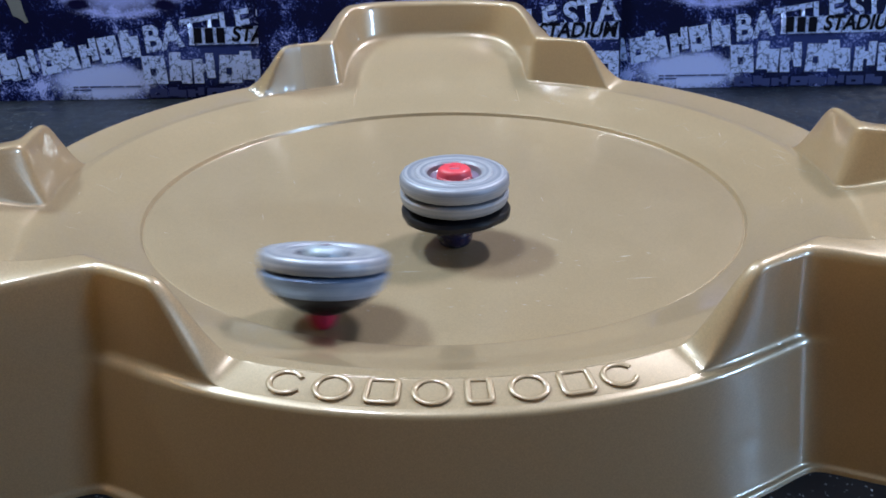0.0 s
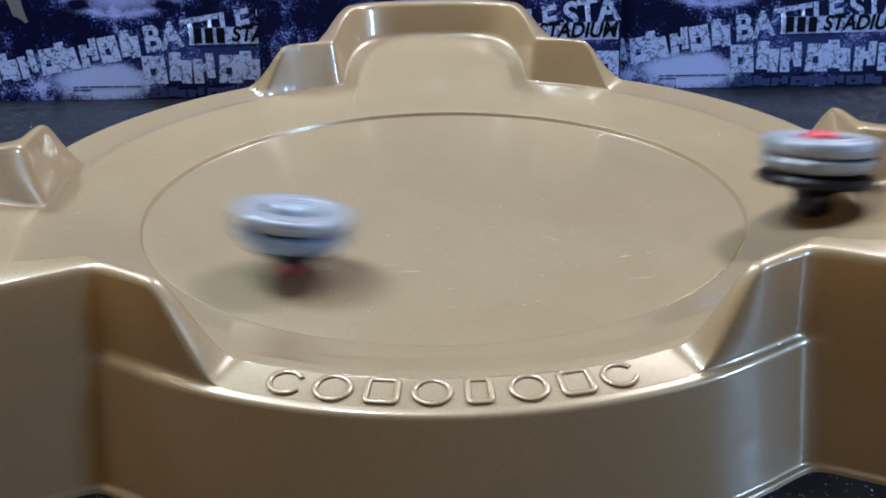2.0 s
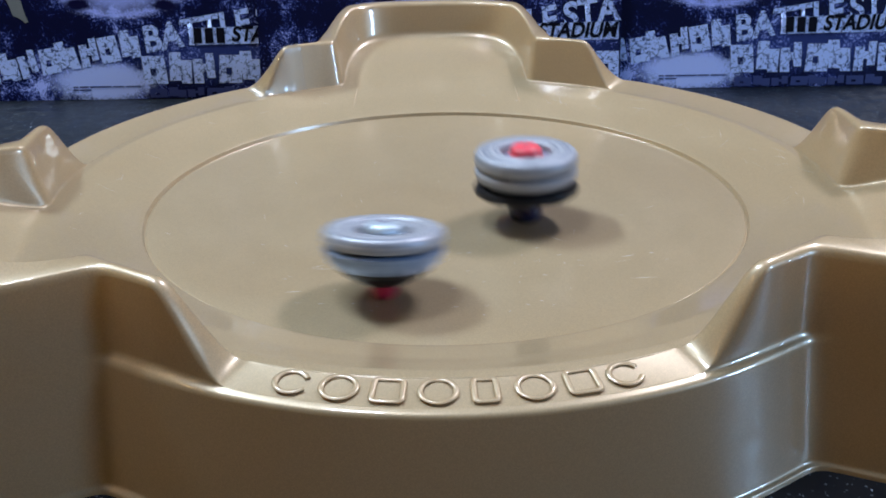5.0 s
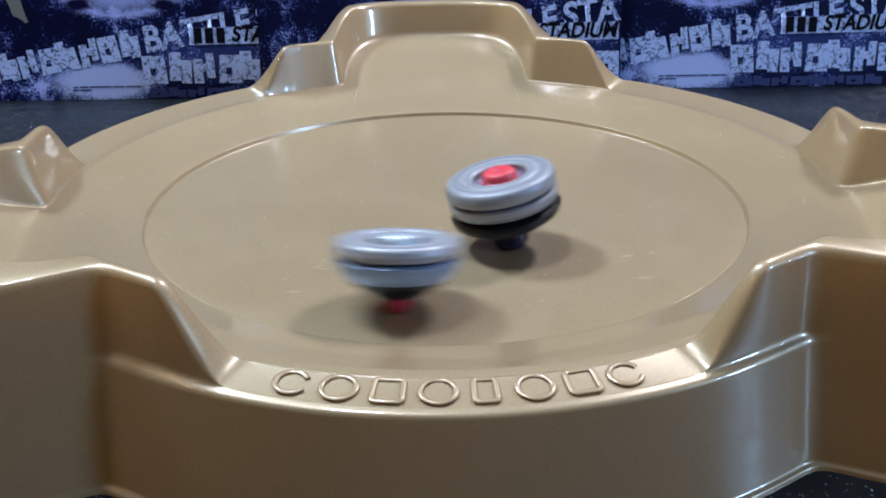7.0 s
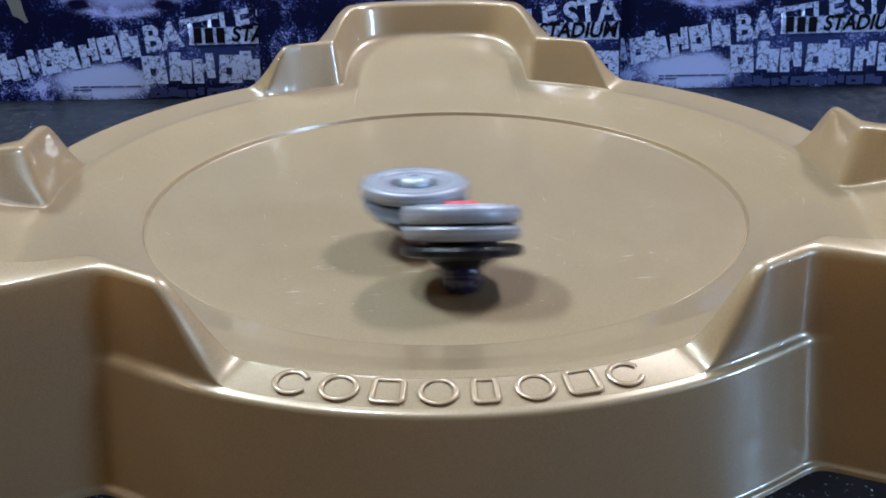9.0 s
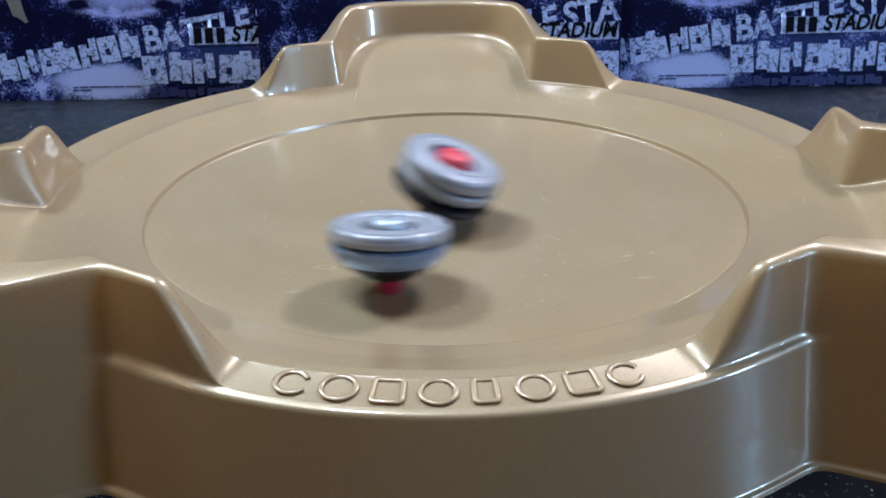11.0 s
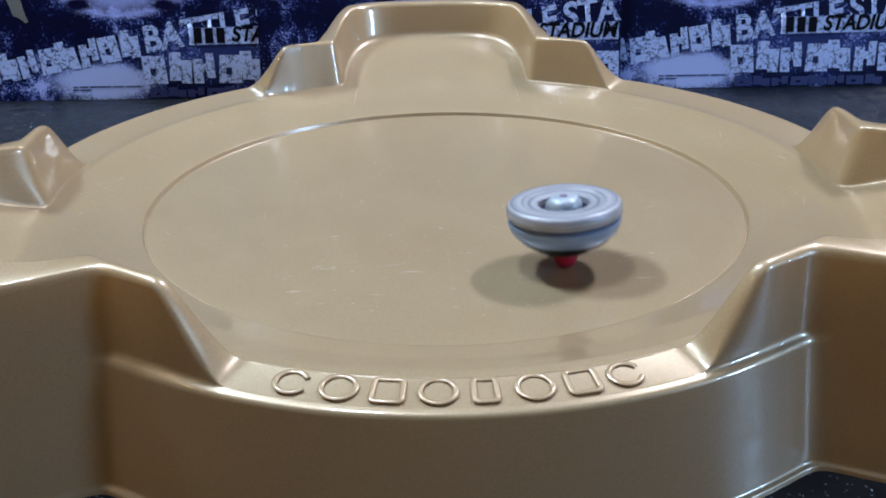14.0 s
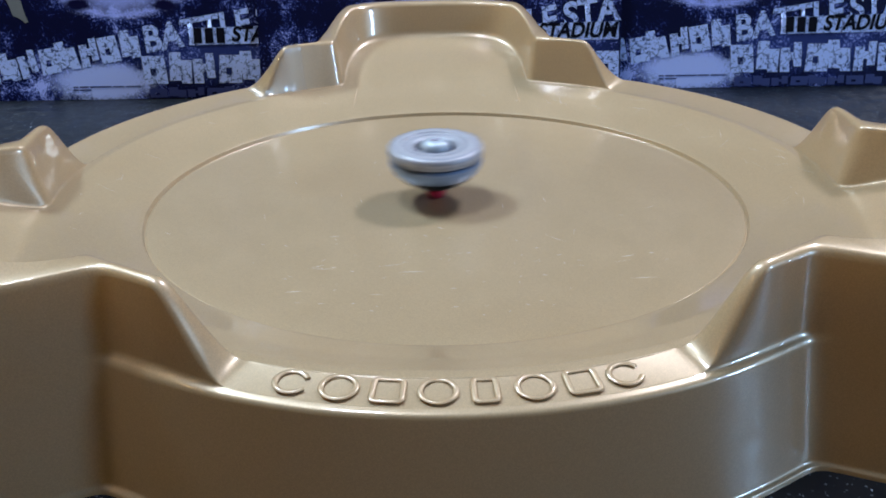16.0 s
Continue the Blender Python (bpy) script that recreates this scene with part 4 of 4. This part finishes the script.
        (8.2, stand(0.0302, -0.0164, -0.0038, -0.031, 0.034, 8.2)),
        (8.3, stand(0.0072, -0.0241, -0.0039, -0.006, 0.045, 8.3)),
        (8.4, stand(-0.0017, -0.0489, -0.0035, -0.001, 0.101, 8.4)),
        (8.5, stand(0.0053, -0.0732, -0.0029, -0.012, 0.131, 8.5)),
        (8.6, stand(0.0275, -0.0770, -0.0026, -0.027, 0.144, 8.6)),
        (8.7, stand(0.0481, -0.0592, -0.0028, -0.058, 0.117, 8.7)),
        (8.8, stand(0.0412, -0.0326, -0.0035, -0.050, 0.069, 8.8)),
        (8.9, stand(0.0133, -0.0304, -0.0038, -0.019, 0.066, 8.9)),
        (9, stand(-0.0130, -0.0425, -0.0036, 0.010, 0.086, 9)),
        (9.1, stand(-0.0435, -0.0388, -0.0033, 0.052, 0.083, 9.1)),
        (9.2, stand(-0.0594, -0.0531, -0.0026, 0.069, 0.104, 9.2)),
        (9.3, stand(-0.0502, -0.0816, -0.0020, 0.055, 0.150, 9.3)),
        (9.4, stand(-0.0235, -0.0917, -0.0020, 0.026, 0.169, 9.4)),
        (9.5, stand(0.0062, -0.0925, -0.0021, -0.007, 0.170, 9.5)),
        (9.6, stand(0.0334, -0.0733, -0.0026, -0.037, 0.135, 9.6)),
        (9.7, stand(0.0408, -0.0454, -0.0032, -0.045, 0.083, 9.7)),
        (9.8, stand(0.0179, -0.0251, -0.0039, -0.020, 0.046, 9.8)),
        (9.9, stand(-0.0122, -0.0239, -0.0039, 0.013, 0.044, 9.9)),
        (10, stand(-0.0407, -0.0424, -0.0033, 0.045, 0.078, 10)),
        (10.1, stand(-0.0515, -0.0711, -0.0023, 0.057, 0.131, 10.1)),
        (10.2, stand(-0.0299, -0.0916, -0.0020, 0.033, 0.168, 10.2)),
        (10.3, stand(-0.0002, -0.0922, -0.0021, 0.000, 0.170, 10.3)),
        (10.4, stand(0.0285, -0.0783, -0.0025, -0.031, 0.144, 10.4)),
        (10.5, stand(0.0402, -0.0513, -0.0031, -0.044, 0.094, 10.5)),
        (10.6, stand(0.0229, -0.0254, -0.0038, -0.025, 0.047, 10.6)),
        (10.7, stand(-0.0097, -0.0239, -0.0039, 0.011, 0.044, 10.7)),
        (10.8, stand(-0.0383, -0.0424, -0.0033, 0.042, 0.078, 10.8)),
        (10.9, stand(-0.0448, -0.0710, -0.0025, 0.049, 0.131, 10.9)),
        (11, stand(-0.0214, -0.0917, -0.0021, 0.024, 0.169, 11)),
        (11.1, stand(0.0105, -0.0902, -0.0022, -0.012, 0.166, 11.1)),
        (11.2, stand(0.0361, -0.0681, -0.0027, -0.040, 0.125, 11.2)),
        (11.3, stand(0.0470, -0.0362, -0.0033, -0.057, 0.076, 11.3)),
        (11.4, stand(0.0180, -0.0543, -0.0033, -0.018, 0.103, 11.4)),
        (11.5, stand(-0.0039, -0.0778, -0.0027, -0.001, 0.138, 11.5)),
        (11.6, stand(-0.0010, -0.0517, -0.0035, 0.003, 0.096, 11.6)),
        (11.7, stand(-0.0155, -0.0267, -0.0039, 0.026, 0.047, 11.7)),
        (11.8, stand(-0.0414, -0.0134, -0.0036, 0.053, 0.026, 11.8)),
        (11.9, stand(-0.0623, -0.0238, -0.0031, 0.073, 0.052, 11.9)),
        (12, stand(-0.0616, -0.0469, -0.0027, 0.021, 0.030, 12)),
        (12.1, stand(-0.0387, -0.0596, -0.0029, 0.017, 0.014, 12.1)),
        (12.2, stand(-0.0094, -0.0683, -0.0030, 0.013, -0.002, 12.2)),
        (12.3, stand(0.0094, -0.0416, -0.0037, 0.008, -0.018, 12.3)),
        (12.4, stand(0.0165, -0.0132, -0.0040, 0.004, -0.034, 12.4)),
        (12.5, stand(0.0092, 0.0195, -0.0040, -0.000, -0.050, 12.5)),
        (12.6, stand(-0.0125, 0.0253, -0.0039, -0.000, -0.052, 12.6)),
        (12.7, stand(-0.0291, 0.0055, -0.0039, -0.000, -0.054, 12.7)),
        (12.8, stand(-0.0259, -0.0315, -0.0037, -0.000, -0.056, 12.8)),
        (12.9, stand(-0.0054, -0.0516, -0.0035, -0.000, -0.058, 12.9)),
        (13, stand(0.0205, -0.0570, -0.0032, -0.000, -0.060, 13)),
        (13.1, stand(0.0467, -0.0383, -0.0032, -0.030, -0.052, 13.1)),
        (13.2, stand(0.0596, -0.0195, -0.0032, -0.060, -0.044, 13.2)),
        (13.3, stand(0.0522, -0.0046, -0.0035, -0.089, -0.036, 13.3)),
        (13.4, stand(0.0269, -0.0068, -0.0039, -0.119, -0.028, 13.4)),
        (13.5, stand(0.0040, -0.0235, -0.0040, -0.149, -0.020, 13.5)),
        (13.6, stand(-0.0022, -0.0576, -0.0033, -0.133, -0.004, 13.6)),
        (13.7, stand(-0.0016, -0.0827, -0.0025, -0.117, 0.012, 13.7)),
        (13.8, stand(0.0179, -0.0963, -0.0019, -0.102, 0.028, 13.8)),
        (13.9, stand(0.0394, -0.0919, -0.0018, -0.086, 0.044, 13.9)),
        (14, stand(0.0477, -0.0694, -0.0025, -0.070, 0.060, 14)),
        (14.1, stand(0.0357, -0.0615, -0.0029, -0.052, 0.074, 14.1)),
        (14.2, stand(0.0101, -0.0536, -0.0034, -0.034, 0.088, 14.2)),
        (14.3, stand(-0.0171, -0.0562, -0.0033, -0.015, 0.102, 14.3)),
        (14.4, stand(-0.0390, -0.0629, -0.0028, 0.003, 0.116, 14.4)),
        (14.5, stand(-0.0449, -0.0744, -0.0024, 0.021, 0.130, 14.5)),
        (14.6, stand(-0.0319, -0.0918, -0.0019, 0.023, 0.100, 14.6)),
        (14.7, stand(-0.0076, -0.0938, -0.0021, 0.025, 0.070, 14.7)),
        (14.8, stand(0.0080, -0.0700, -0.0030, 0.026, 0.040, 14.8)),
        (14.9, stand(0.0040, -0.0501, -0.0035, 0.028, 0.010, 14.9)),
        (15, stand(-0.0079, -0.0178, -0.0040, 0.030, -0.020, 15)),
        (15.1, stand(-0.0304, -0.0008, -0.0039, 0.024, -0.024, 15.1)),
        (15.2, stand(-0.0475, -0.0164, -0.0035, 0.018, -0.028, 15.2)),
        (15.3, stand(-0.0500, -0.0374, -0.0032, 0.012, -0.032, 15.3)),
        (15.4, stand(-0.0313, -0.0580, -0.0031, 0.006, -0.036, 15.4)),
        (15.5, stand(-0.0072, -0.0601, -0.0032, 0.000, -0.040, 15.5)),
        (15.6, stand(0.0166, -0.0496, -0.0035, 0.000, -0.042, 15.6)),
        (15.7, stand(0.0309, -0.0290, -0.0037, 0.000, -0.044, 15.7)),
        (15.8, stand(0.0332, 0.0056, -0.0038, 0.000, -0.046, 15.8)),
        (15.9, stand(0.0192, 0.0151, -0.0039, 0.000, -0.048, 15.9)),
        (16, stand(-0.0042, 0.0102, -0.0041, -0.000, -0.050, 16)),
    ])


motions()
